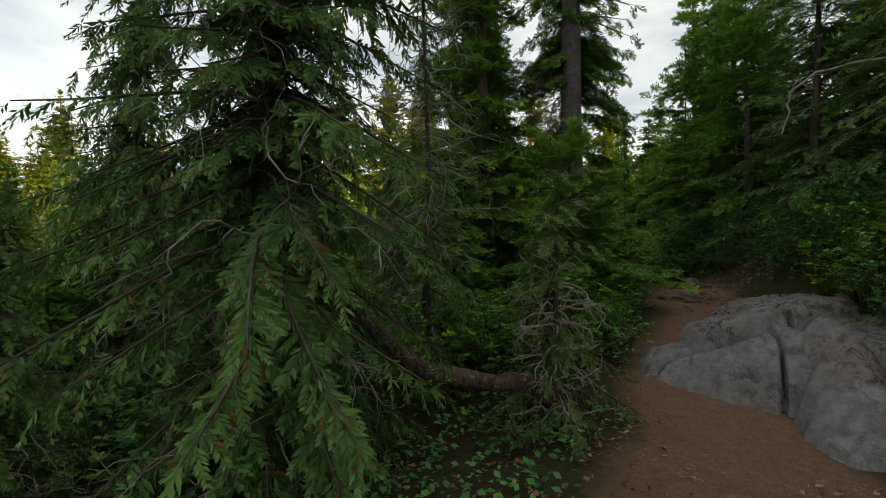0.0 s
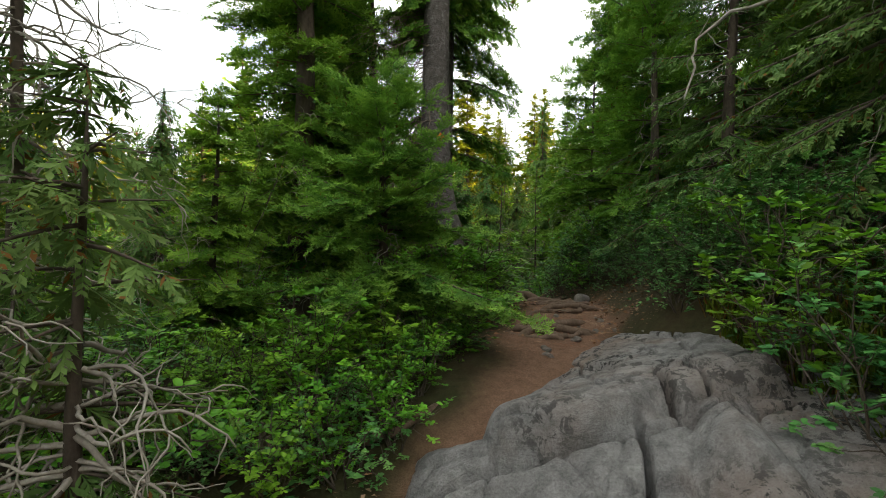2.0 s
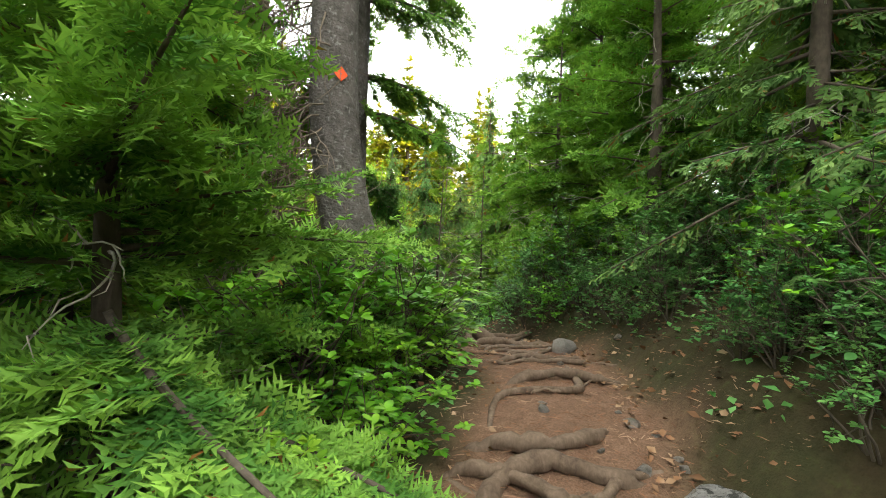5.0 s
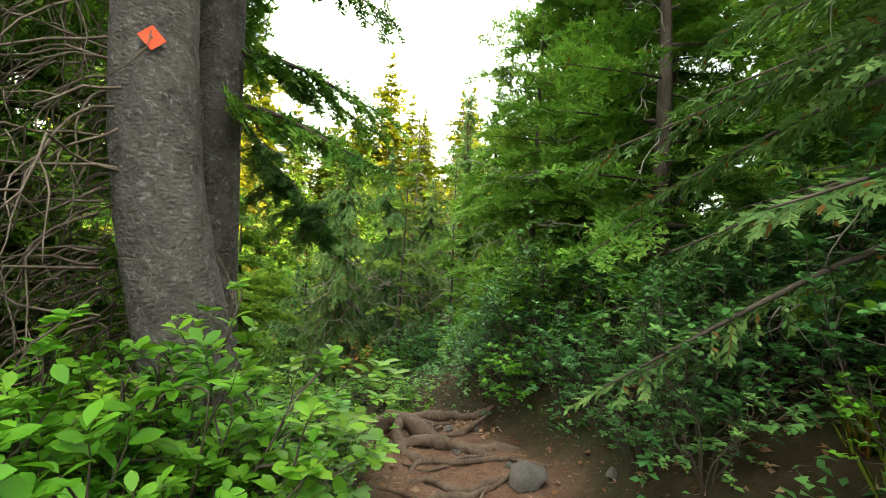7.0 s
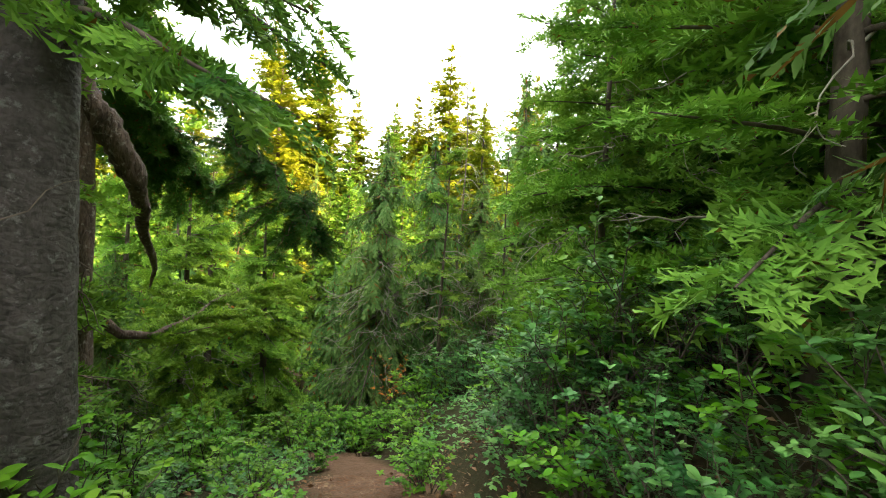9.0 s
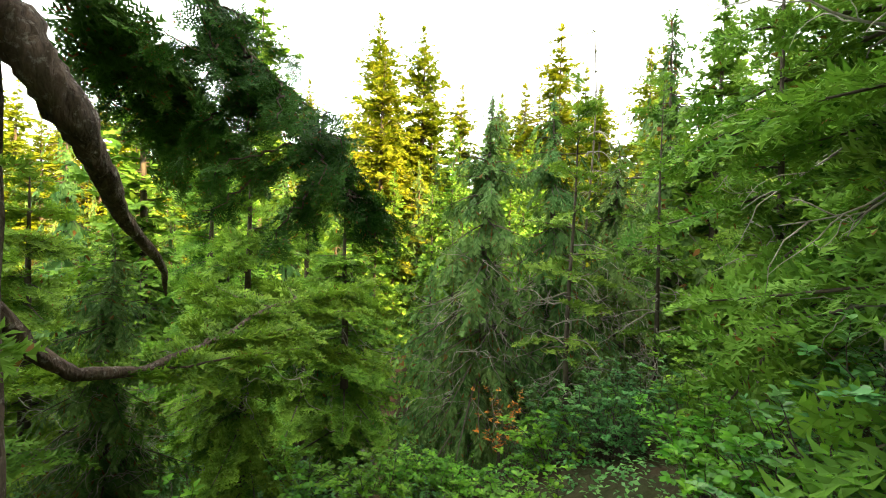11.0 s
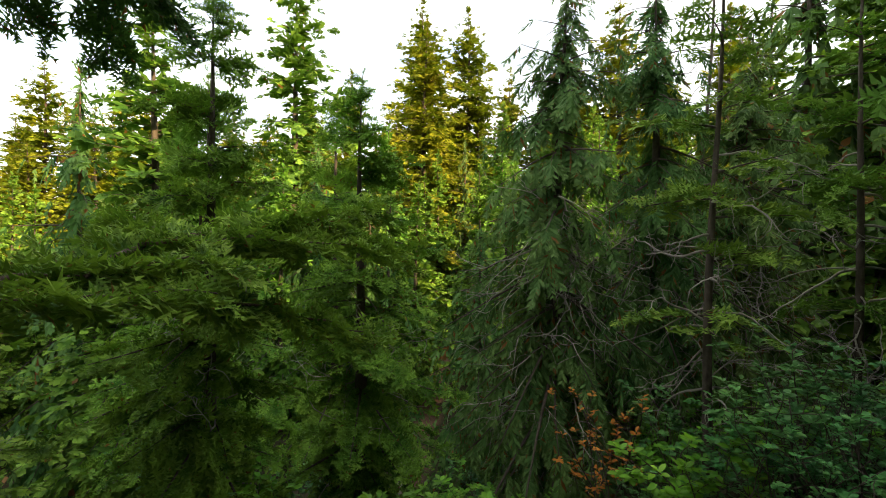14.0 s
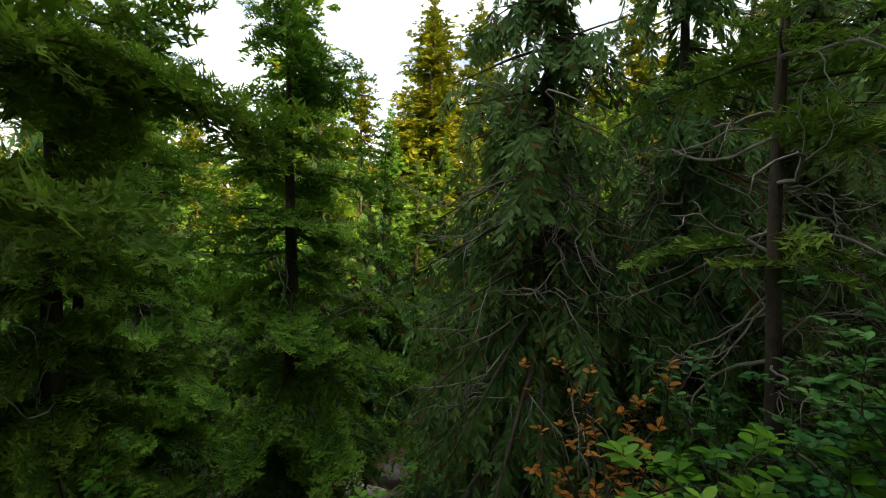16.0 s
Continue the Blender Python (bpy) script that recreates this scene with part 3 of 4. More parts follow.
    keep = inside[i, j] > -0.1
    f, fb = f[keep], block[i, j][keep]
    V = np.stack([X.ravel(), Y.ravel(), Z.ravel()], 1)
    root = tagged(new("rock_outcrop"), "grey cracked granite outcrop with dark lichen beside the path", "rock")
    root.matrix_basis = pose(3.3, 4.8, 0)
    for b in range(7):
        fs = f[fb == b]
        used, inv = np.unique(fs, return_inverse=True)
        part("rock_block", (V[used] - np.array([3.3, 4.8, 0]), inv.reshape(fs.shape)), ROCK, root, smooth=True)


build_outcrop()


# ---- conifers near the path ----
# two shaggy cedars full of dead twigs beside the start
CEDAR_KW = dict(kind="cedar", gap=0.10, size=0.38, levels=0.20, per=9, droop=0.5, rise=0.15, hang=0.8, power=0.5, start=0.06, fine_to=4.2, thin_out=0.16)
conifer("cedar_tree", -1.25, 3.4, "shaggy dark cedar with drooping sprays and many dead twigs", CEDAR, BARK, 1, 9.5, 1.4, bare=0.05, trunk_r=0.15, dead=140, dead_len=1.2, dead_to=0.75, curl=0.7, **{**CEDAR_KW, "power": 0.32, "size": 0.36, "thin_out": 0.18})
conifer("cedar_tree", 0.98, 3.9, "grey-green cedar with bare curling twigs at its foot", CEDAR, BARK, 2, 2.2, 0.62, bare=0.1, trunk_r=0.04, dead=90, dead_len=0.45, dead_to=0.6, **{**CEDAR_KW, "thin_out": 0.15, "size": 0.22, "gap": 0.075})
conifer("cedar_tree", -0.2, 5.2, "thin cedar with sparse sprays and bare hanging twigs", CEDAR, BARK, 9, 5.6, 0.75, bare=0.08, trunk_r=0.05, dead=150, dead_len=0.8, dead_to=0.95, **{**CEDAR_KW, "thin_out": 0.62, "gap": 0.15, "size": 0.28})
# young bushy fir
conifer("young_fir", 1.92, 6.85, "bushy young fir with fresh green needles beside the path", FIR_NEAR, BARK, 3, 2.9, 1.55, kind="near", gap=0.075, size=0.32, levels=0.22, per=8, thin_out=0.06,
        bare=0.03, droop=0.28, rise=0.42, power=0.8, dead=6, dead_len=0.5, trunk_r=0.06, start=0.08)
conifer("fir_tree", 0.7, 8.9, "tall dense dark fir behind the young fir", FIR, BARK, 4, 11.0, 1.5, kind="fine", gap=0.15, size=0.44, levels=0.4, per=8, bare=0.1, droop=0.4, rise=0.3,
        power=0.7, start=0.05, fine_to=6.0, dead=20)


def big_fir(x, y, H, r, seed, label, lean, flare, crown_from, side_way):
    """A tall old fir: a thick bare trunk that curves at its foot, limbs from some way up."""
    rng = np.random.default_rng(seed)
    z0 = float(ground_z(x, y))
    root = tagged(new("old_fir"), label, "tree")
    root.matrix_basis = pose(x, y, z0)
    zs = np.concatenate([np.linspace(-0.4, 4.5, 70), np.linspace(4.8, H, 16)])
    bow = np.exp(-(np.clip(zs, 0, None) / 1.5) ** 2)
    px, py = lean[0] * bow, lean[1] * bow
    rr = r * np.clip(1 - zs / H, 0.03, 1) ** 0.8 * (1 + flare * np.exp(-np.clip(zs + 0.3, 0, None) * 2.0))
    trunk = tube(np.stack([px, py, zs], 1), rr, 40, rng, 0.05)
    part("trunk", trunk, BARK_GREY, root, smooth=True)
    limbs, rows, twigs = [], [], []
    z = crown_from
    while z < H - 0.2:
        for k in range(6):
            az = rng.uniform(0, 6.283)
            L = (2.6 * (1 - z / H) ** 0.8 + 0.2) * rng.uniform(0.6, 1.15)
            if z < crown_from + 2 and math.cos(az - side_way) < -0.2:
                continue
            if z < 7:
                L = min(L, 1.2)
            s = np.linspace(0, 1, 7)
            pts = np.array([0, 0, z]) + np.stack([np.cos(az) * L * s, np.sin(az) * L * s, L * (0.10 * s - 0.62 * s ** 2 + 0.18 * s ** 4)], 1)
            limbs.append(tube(pts, (0.008 + 0.014 * L) * np.linspace(1, 0.2, 7), 5))
            rows.append(sprays_on(pts, rng, 0.34 if z < 6 else 0.5, 0.09 if z < 6 else 0.3, 0.12, 0.45))
        z += 0.42 if z < 6 else 0.6
    for _ in range(95):
        zz = rng.uniform(0.8, 5.0)
        az = math.pi + rng.normal(0, 0.6)
        d = np.array([math.cos(az), math.sin(az), rng.uniform(-0.5, 0.1)])
        pts = wander(np.array([0, 0, zz]) + d * r * 0.8, d, rng.uniform(0.6, 1.5), 10, rng, 0.45, (0, 0, -0.7))
        twigs.append(tube(pts, np.linspace(0.009, 0.002, 11), 4))
        for _ in range(5):
            k = rng.integers(3, 10)
            twigs.append(tube(wander(pts[k], pts[k] - pts[k - 1] + rng.normal(0, 0.08, 3), rng.uniform(0.2, 0.6), 6, rng, 0.4, (0, 0, -0.8)), np.linspace(0.005, 0.0015, 7), 3))
    tagged(part("branch_wood", joined(limbs), BARK, root), kind="stuff")
    part("crown", foliage_mesh(rows, "fine" if crown_from < 4 else "mid", rng), FIR, root)
    tagged(part("dead_wood", joined(twigs), TWIG_DARK, root, "thin dry hanging dead twigs"), kind="stuff")
    return root


marked = big_fir(2.66, 9.42, 17, 0.255, 21, "tall grey-barked fir with a curved foot and an orange trail marker", (0.45, -0.12), 0.4, 4.9, 1.2)
big_fir(2.89, 10.09, 18, 0.175, 22, "tall dark fir trunk with drooping branches", (0.05, 0.0), 0.3, 2.7, 0.9)


def trail_marker(x, y, z, turn):
    bm = bmesh.new()
    bmesh.ops.create_cube(bm, size=1)
    bmesh.ops.scale(bm, vec=(0.095, 0.003, 0.095), verts=bm.verts)
    bmesh.ops.bevel(bm, geom=list(bm.edges), offset=0.0012, segments=1, affect="EDGES")
    for v in bm.verts:
        v.co.y += 1.6 * (v.co.x ** 2 + 0.3 * v.co.z * v.co.x)
    bmesh.ops.triangulate(bm, faces=bm.faces[:])
    me = bpy.data.meshes.new("trail_marker")
    bm.to_mesh(me)
    bm.free()
    me.materials.append(ORANGE)
    ob = tagged(new("trail_marker", me), "bright orange plastic diamond trail marker nailed to a trunk", "trail marker")
    ob.matrix_basis = pose(x, y, z, 0, 0, turn) @ pose(0, 0, 0, 0, 45, 0)
    nail = tube(np.array([[0, 0.004, 0], [0, -0.004, 0], [0, -0.007, 0]]), [0.005, 0.005, 0.003], 8)
    part("nail", nail, TWIG, ob)


trail_marker(2.735, 9.165, 3.39, 20)


# ---- prototypes of the forest's trees ----
PROTO = {
    "hemlock": conifer("hemlock_tree", 2.0, 17.9, "green hemlock with layered drooping boughs", HEMLOCK, BARK, 31, 5.6, 1.35, kind="fine", gap=0.11, size=0.36, levels=0.34, per=7, thin_out=0.08, bare=0.12, droop=0.45, rise=0.25, hang=0.2, dead=20, power=0.7, start=0.05),
    "weeping": conifer("weeping_cedar", 4.4, 18.2, "grey-green weeping cedar with hanging sprays", CEDAR, BARK, 32, 6.4, 1.7, kind="cedar", gap=0.15, size=0.52, levels=0.24, per=8, bare=0.04, droop=0.7, rise=0.1, hang=1.6, power=0.6, dead=150, dead_len=1.1, dead_to=0.7, start=0.05),
    "fir": conifer("fir_tree", 5.63, 16.9, "slender fir with bright green tufts and a dark trunk", LIGHT_FIR, BARK, 33, 5.4, 0.95, kind="fine", gap=0.15, size=0.36, levels=0.40, per=5, bare=0.3, droop=0.25, rise=0.3, dead=26, trunk_r=0.045, thin_out=0.28, power=0.6),
    "tall": conifer("tall_fir", -2.5, 39.0, "tall sunlit fir on the far slope", SUNLIT_FIR, BARK_RED, 34, 19.0, 5.0, kind="far", gap=0.34, size=0.85, levels=0.52, per=9, bare=0.10, droop=0.42, rise=0.2, power=0.8, start=0.1),
    "spire": conifer("spire_fir", 11.9, 43.0, "tall narrow fir with a pointed top", SUNLIT_FIR, BARK, 35, 17.0, 4.2, kind="far", gap=0.34, size=0.8, levels=0.48, per=9, bare=0.05, droop=0.42, rise=0.2, power=0.8, start=0.1),
    "mid": conifer("fir_tree", 7.9, 11.2, "dense dark green fir on the bank", FIR, BARK, 36, 6.5, 2.0, kind="fine", gap=0.15, size=0.46, levels=0.38, per=7, bare=0.05, droop=0.35, rise=0.3, dead=10, power=0.7, start=0.05),
    "light": conifer("fir_tree", 6.7, 10.0, "bushy fir with light yellow-green boughs on the bank", LIGHT_FIR, BARK, 41, 5.6, 1.7, kind="fine", gap=0.14, size=0.42, levels=0.4, per=7, bare=0.1, droop=0.3, rise=0.35, dead=10, power=0.65, start=0.1),
    "bulk": conifer("hemlock_tree", -6.0, 22.0, "green hemlock in the hollow", HEMLOCK, BARK, 37, 8.0, 2.3, kind="far", gap=0.26, size=0.6, levels=0.36, per=8, bare=0.03, droop=0.42, rise=0.25, power=0.8, start=0.05),
    "weep_far": conifer("weeping_cedar", -1.0, 26.0, "grey-green weeping cedar in the hollow", CEDAR, BARK, 38, 8.0, 2.2, kind="cedar_far", gap=0.28, size=0.85, levels=0.34, per=8, bare=0.03, droop=0.6, rise=0.1, hang=1.5, power=0.65, start=0.05),
    "dark_spire": conifer("spire_fir", -6.0, 23.0, "dark green pointed fir standing out of the hollow", FIR, BARK, 40, 14.0, 3.2, kind="far", gap=0.28, size=0.7, levels=0.42, per=8, bare=0.05, droop=0.42, rise=0.2, power=0.8, start=0.1),
    "bank_cedar": conifer("cedar_tree", 6.35, 7.7, "cedar with flat fern-like sprays leaning over the path", CEDAR, BARK, 39, 5.5, 1.55, kind="cedar", gap=0.10, size=0.34, levels=0.22, per=8, bare=0.08, droop=0.4, rise=0.2, hang=0.45, power=0.55, dead=22, dead_len=0.7),
}

# rows: kind, x, y, scale, turn, height factor
PLANTED = [
    # the bank on the uphill side
    ("bank_cedar", 6.3, 5.6, 1.0, 40, 1.1), ("mid", 7.7, 6.6, 1.0, 40, 1.1), ("light", 7.6, 8.2, 1.0, 140, 1.0), ("light", 7.3, 12.2, 1.0, 230, 1.0), ("mid", 7.3, 3.6, 1.0, 300, 1.1),
    ("fir", 7.0, 10.9, 1.0, 120, 1.15), ("mid", 8.2, 1.6, 1.1, 150, 1.2),
    ("fir", 6.9, 12.9, 1.1, 50, 1.1), ("mid", 8.0, 12.4, 1.2, 310, 1.3), ("mid", 8.3, 15.0, 1.2, 95, 1.3), ("fir", 7.6, 15.6, 1.1, 190, 1.1), ("mid", 9.6, 16.8, 1.1, 130, 1.2),
    # ahead, below the path
    ("weeping", 5.6, 18.9, 1.0, 120, 1.05), ("weep_far", 3.2, 20.4, 0.65, 200, 0.9), ("weeping", 6.9, 19.4, 0.95, 30, 1.0), ("fir", 7.0, 17.4, 1.0, 100, 1.0),
    ("hemlock", 1.0, 16.5, 0.9, 130, 1.1), ("hemlock", -1.4, 24.5, 1.6, 70, 1.15), ("hemlock", 0.2, 17.3, 0.8, 160, 1.0), ("hemlock", -1.6, 19.6, 1.3, 250, 1.05), ("bulk", 3.4, 24.0, 0.8, 20, 1.1),
    ("hemlock", -0.4, 14.6, 0.85, 310, 0.9), ("bulk", -2.4, 16.0, 0.7, 45, 0.8), ("weep_far", 8.6, 21.5, 1.1, 280, 1.2), ("weep_far", 3.2, 27.0, 0.9, 15, 1.1),
    # below the path at its start
    ("weeping", -0.93, 8.5, 0.55, 15, 1.0), ("weeping", -2.4, 6.4, 0.7, 210, 0.9), ("mid", 1.1, 11.0, 0.85, 70, 1.2), ("mid", 0.2, 12.0, 0.95, 190, 1.0),
    ("weeping", -3.3, 3.4, 0.55, 30, 0.8), ("weeping", -3.6, 5.4, 0.85, 0, 1.1), ("weeping", -2.6, 2.6, 0.4, 130, 0.8), ("hemlock", -4.0, 4.6, 0.6, 10, 0.7), ("bank_cedar", -2.3, 4.9, 0.5, 75, 0.9), ("mid", -3.6, 9.5, 0.7, 270, 0.9), ("weeping", 1.2, 13.9, 0.5, 60, 0.9),
    ("mid", -2.9, 6.6, 0.6, 140, 0.9), ("mid", 0.5, 11.0, 1.2, 80, 1.2),
    ("hemlock", 0.2, 7.2, 0.6, 200, 0.8), ("hemlock", -2.2, 4.6, 0.5, 77, 0.7),
]
for kind, x, y, s, turn, tall in PLANTED:
    replant(PROTO[kind], x, y, s, turn, tall)

# the far forest, lit over the ridge's shoulder
FAR = np.random.default_rng(77)
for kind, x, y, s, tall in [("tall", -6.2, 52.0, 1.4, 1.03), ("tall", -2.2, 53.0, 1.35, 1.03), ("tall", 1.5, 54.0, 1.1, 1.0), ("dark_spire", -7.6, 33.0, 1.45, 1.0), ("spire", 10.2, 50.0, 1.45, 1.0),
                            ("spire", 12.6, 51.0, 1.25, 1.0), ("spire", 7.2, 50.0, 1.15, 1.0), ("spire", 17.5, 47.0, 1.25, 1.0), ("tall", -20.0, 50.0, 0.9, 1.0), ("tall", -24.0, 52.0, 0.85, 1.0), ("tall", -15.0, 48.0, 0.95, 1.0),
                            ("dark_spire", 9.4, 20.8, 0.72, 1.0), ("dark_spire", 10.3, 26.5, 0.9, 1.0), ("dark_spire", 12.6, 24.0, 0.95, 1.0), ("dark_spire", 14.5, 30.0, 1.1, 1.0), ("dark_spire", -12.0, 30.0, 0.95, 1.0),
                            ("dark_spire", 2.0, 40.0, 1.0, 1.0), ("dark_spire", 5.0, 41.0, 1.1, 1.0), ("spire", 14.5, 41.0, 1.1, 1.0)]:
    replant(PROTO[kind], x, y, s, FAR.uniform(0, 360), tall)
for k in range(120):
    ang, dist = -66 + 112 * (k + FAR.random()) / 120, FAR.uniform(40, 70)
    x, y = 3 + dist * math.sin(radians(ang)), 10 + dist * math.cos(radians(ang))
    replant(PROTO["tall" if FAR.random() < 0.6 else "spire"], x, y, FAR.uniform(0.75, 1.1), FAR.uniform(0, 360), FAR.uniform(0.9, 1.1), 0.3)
for k in range(130):
    ang, dist = -72 + 120 * (k + FAR.random()) / 130, FAR.uniform(17, 40)
    x, y = 3 + dist * math.sin(radians(ang)), 10 + dist * math.cos(radians(ang))
    replant(PROTO["bulk" if FAR.random() < 0.7 else "weep_far"], x, y, FAR.uniform(0.75, 1.15), FAR.uniform(0, 360), FAR.uniform(1.0, 1.5), 0.2)
for k in range(30):
    x, y = FAR.uniform(-18, -4.5), FAR.uniform(3, 20)
    replant(PROTO["bulk"], x, y, FAR.uniform(0.5, 0.9), FAR.uniform(0, 360), FAR.uniform(0.8, 1.05), 0.2)
for k in range(12):
    x, y = FAR.uniform(12, 26), FAR.uniform(-2, 22)
    replant(PROTO["bulk"], x, y, FAR.uniform(0.9, 1.5), FAR.uniform(0, 360), FAR.uniform(1.0, 1.3), 0.2)


# ---- the leaning tree with the overhanging bough ----
def leaning_tree():
    rng = np.random.default_rng(51)
    x, y = 1.62, 12.38
    z0 = float(ground_z(x, y))
    root = tagged(new("leaning_hemlock"), "old leaning hemlock with shaggy brown bark and an overhanging bough", "tree")
    root.matrix_basis = pose(0, 0, 0)
    zs = np.linspace(0, 1, 30)
    tp = np.stack([x + 0.25 * zs - 0.55 * zs ** 2, y + 0.1 * zs, z0 - 0.3 + 10 * zs], 1)
    part("trunk", tube(tp, 0.21 * (1 - zs * 0.9) * (1 + 0.5 * np.exp(-zs * 14)), 20, rng, 0.18), BARK_RED, root, smooth=True)
    limbs, rows, fresh, veil = [], [], [], []

    def bough(pts, r0, size, gap, start, hang, r1=0.006, to=None):
        pts = np.asarray(pts, float)
        s = np.linspace(0, 1, len(pts))
        f = np.linspace(0, 1, 14)
        p = np.stack([np.interp(f, s, pts[:, k]) for k in range(3)], 1)
        p[1:-1] = 0.5 * p[1:-1] + 0.25 * (p[:-2] + p[2:])
        p += rng.normal(0, 0.012, p.shape)
        m = 60 if r0 > 0.04 else 14
        g = np.linspace(0, 1, m)
        fine = np.stack([np.interp(g, f, p[:, k]) for k in range(3)], 1)
        lump = np.interp(g, f, rng.uniform(0.85, 1.2, 14))
        limbs.append(tube(fine, (r0 + (r1 - r0) * g ** 0.8) * lump, 18 if r0 > 0.04 else 6, rng, 0.32))
        if size:
            (rows if to is None else to).append(sprays_on(p, rng, size, gap, start, hang))
        return p

    # thick limb that bends down and ends in a bare tip
    bough([(1.6, 12.4, 3.7), (1.85, 12.55, 3.35), (2.0, 12.75, 2.95), (1.85, 13.2, 2.5), (1.66, 13.9, 2.05), (1.5, 14.2, 1.75)], 0.17, 0, 0.1, 0, 0, 0.008)
    # low limb that sweeps out and up
    low = bough([(1.65, 12.4, 2.1), (1.75, 12.75, 1.5), (1.88, 13.2, 1.27), (1.95, 13.9, 1.32), (2.01, 14.56, 1.45), (2.2, 15.2, 1.62), (2.6, 15.9, 1.72)], 0.06, 0.34, 0.08, 0.3, 0.2, to=fresh)
    for k in (5, 7, 8, 9, 10, 11, 12):
        for sg in (-1, 1):
            d = np.array([sg * rng.uniform(0.5, 0.9), rng.uniform(0.4, 0.9), rng.uniform(-0.1, 0.2)])
            q = wander(low[k], d, rng.uniform(0.8, 1.7), 7, rng, 0.2, (0, 0, -0.2))
            bough(q, 0.014, 0.32, 0.07, 0.1, 0.15, 0.003, to=fresh)
    # the overhanging bough, hanging heavy
    over = bough([(1.5, 12.45, 4.9), (2.2, 12.6, 4.4), (2.8, 12.7, 3.72), (3.3, 12.75, 3.05), (3.65, 12.75, 2.58)], 0.045, 0.26, 0.05, 0.3, 0.6, to=veil)
    for k in range(7, 14):
        for _ in range(4):
            d = np.array([rng.normal(0.15, 0.5), rng.normal(0, 0.6), rng.uniform(-0.7, 0.2)])
            q = wander(over[k], d, rng.uniform(0.35, 0.75), 6, rng, 0.2, (0, 0, -0.6))
            bough(q, 0.010, 0.19, 0.06, 0.1, 0.6, 0.003, to=veil)
    # a dark bough behind the trunk
    back = bough([(1.6, 12.4, 4.3), (1.5, 13.2, 4.1), (1.5, 14.0, 3.75), (1.6, 14.7, 3.35)], 0.045, 0.40, 0.06, 0.3, 0.5)
    for k in range(5, 14):
        for sg in (-1, 1):
            q = wander(back[k], (sg * rng.uniform(0.4, 0.9), rng.uniform(0.2, 0.8), rng.uniform(-0.5, 0.0)), rng.uniform(0.4, 0.9), 6, rng, 0.2, (0, 0, -0.5))
            bough(q, 0.012, 0.32, 0.065, 0.1, 0.5, 0.003)
    # upper crown
    for _ in range(30):
        zz = rng.uniform(0.55, 0.98)
        k = int(zz * 29)
        az = rng.uniform(2.5, 4.0)
        L = 2.0 * (1 - zz) + 0.5
        d = np.array([math.cos(az), math.sin(az), -0.15])
        bough(wander(tp[k], d, L, 6, rng, 0.12, (0, 0, -0.25)), 0.025, 0.50, 0.12, 0.1, 0.4, 0.004)
    tagged(part("branch_wood", joined(limbs), BARK_RED, root, smooth=True), kind="stuff")
    part("crown", foliage_mesh(rows, "fine", rng), SHADED_HEMLOCK, root)
    part("hanging_bough", foliage_mesh(veil, "near", rng), SHADED_HEMLOCK, root, "dark heavy bough hanging over the path")
    part("low_bough", foliage_mesh(fresh, "fine", rng), HEMLOCK, root, "fresh green sprays of the lowest bough")


leaning_tree()


# ---- shrubs ----
def shrub_parts(seed, height, spread, stems, leaves, leaf=0.05, whorl=5, bare=0.35):
    rng = np.random.default_rng(seed)
    wood_parts, pos, way, up, size = [], [], [], [], []
    for _ in range(stems):
        az = rng.uniform(0, 6.283)
        d = np.array([math.cos(az) * spread * rng.uniform(0.2, 1), math.sin(az) * spread * rng.uniform(0.2, 1), height * rng.uniform(0.7, 1.1)])
        pts = wander((math.cos(az) * 0.05, math.sin(az) * 0.05, -0.05), d, np.linalg.norm(d) * rng.uniform(0.75, 1.05), 8, rng, 0.22)
        wood_parts.append(tube(pts, np.linspace(0.009, 0.002, 9), 4))
        ends = [pts]
        for k in range(3, 9):
            b = wander(pts[k], pts[k] - pts[k - 1] + rng.normal(0, 0.09, 3), height * rng.uniform(0.15, 0.35), 4, rng, 0.3)
            wood_parts.append(tube(b, np.linspace(0.004, 0.0015, 5), 3))
            ends.append(b)
        for b in ends:
            for w in range(leaves):
                s = rng.uniform(bare, 1) ** 0.6
                k = min(len(b) - 2, int(s * (len(b) - 1)))
                c = b[k] + (b[k + 1] - b[k]) * rng.random()
                t = unit(b[k + 1] - b[k])
                a0 = rng.uniform(0, 6.283)
                for q in range(whorl):
                    r = np.array([math.cos(a0 + 6.283 * q / whorl), math.sin(a0 + 6.283 * q / whorl), rng.uniform(-0.05, 0.5)])
                    pos.append(c + t * 0.01 * q)
                    way.append(r + 0.35 * t)
                    up.append(np.array([0, 0, 1]) + rng.normal(0, 0.25, 3))
                    size.append(leaf * rng.uniform(0.6, 1.25))
    return joined(wood_parts), scatter(LEAF_BROAD, np.array(pos), np.array(way), np.array(up), np.array(size))


def shrub(x, y, label, mat, seed, *a, **k):
    stems, leaves = shrub_parts(seed, *a, **k)
    root = tagged(new("shrub"), label, "shrub")
    root.matrix_basis = pose(x, y, float(ground_z(x, y)))
    tagged(part("stem_wood", stems, BARK, root), kind="stuff")
    tagged(part("foliage", leaves, mat, root), kind="stuff")
    return root


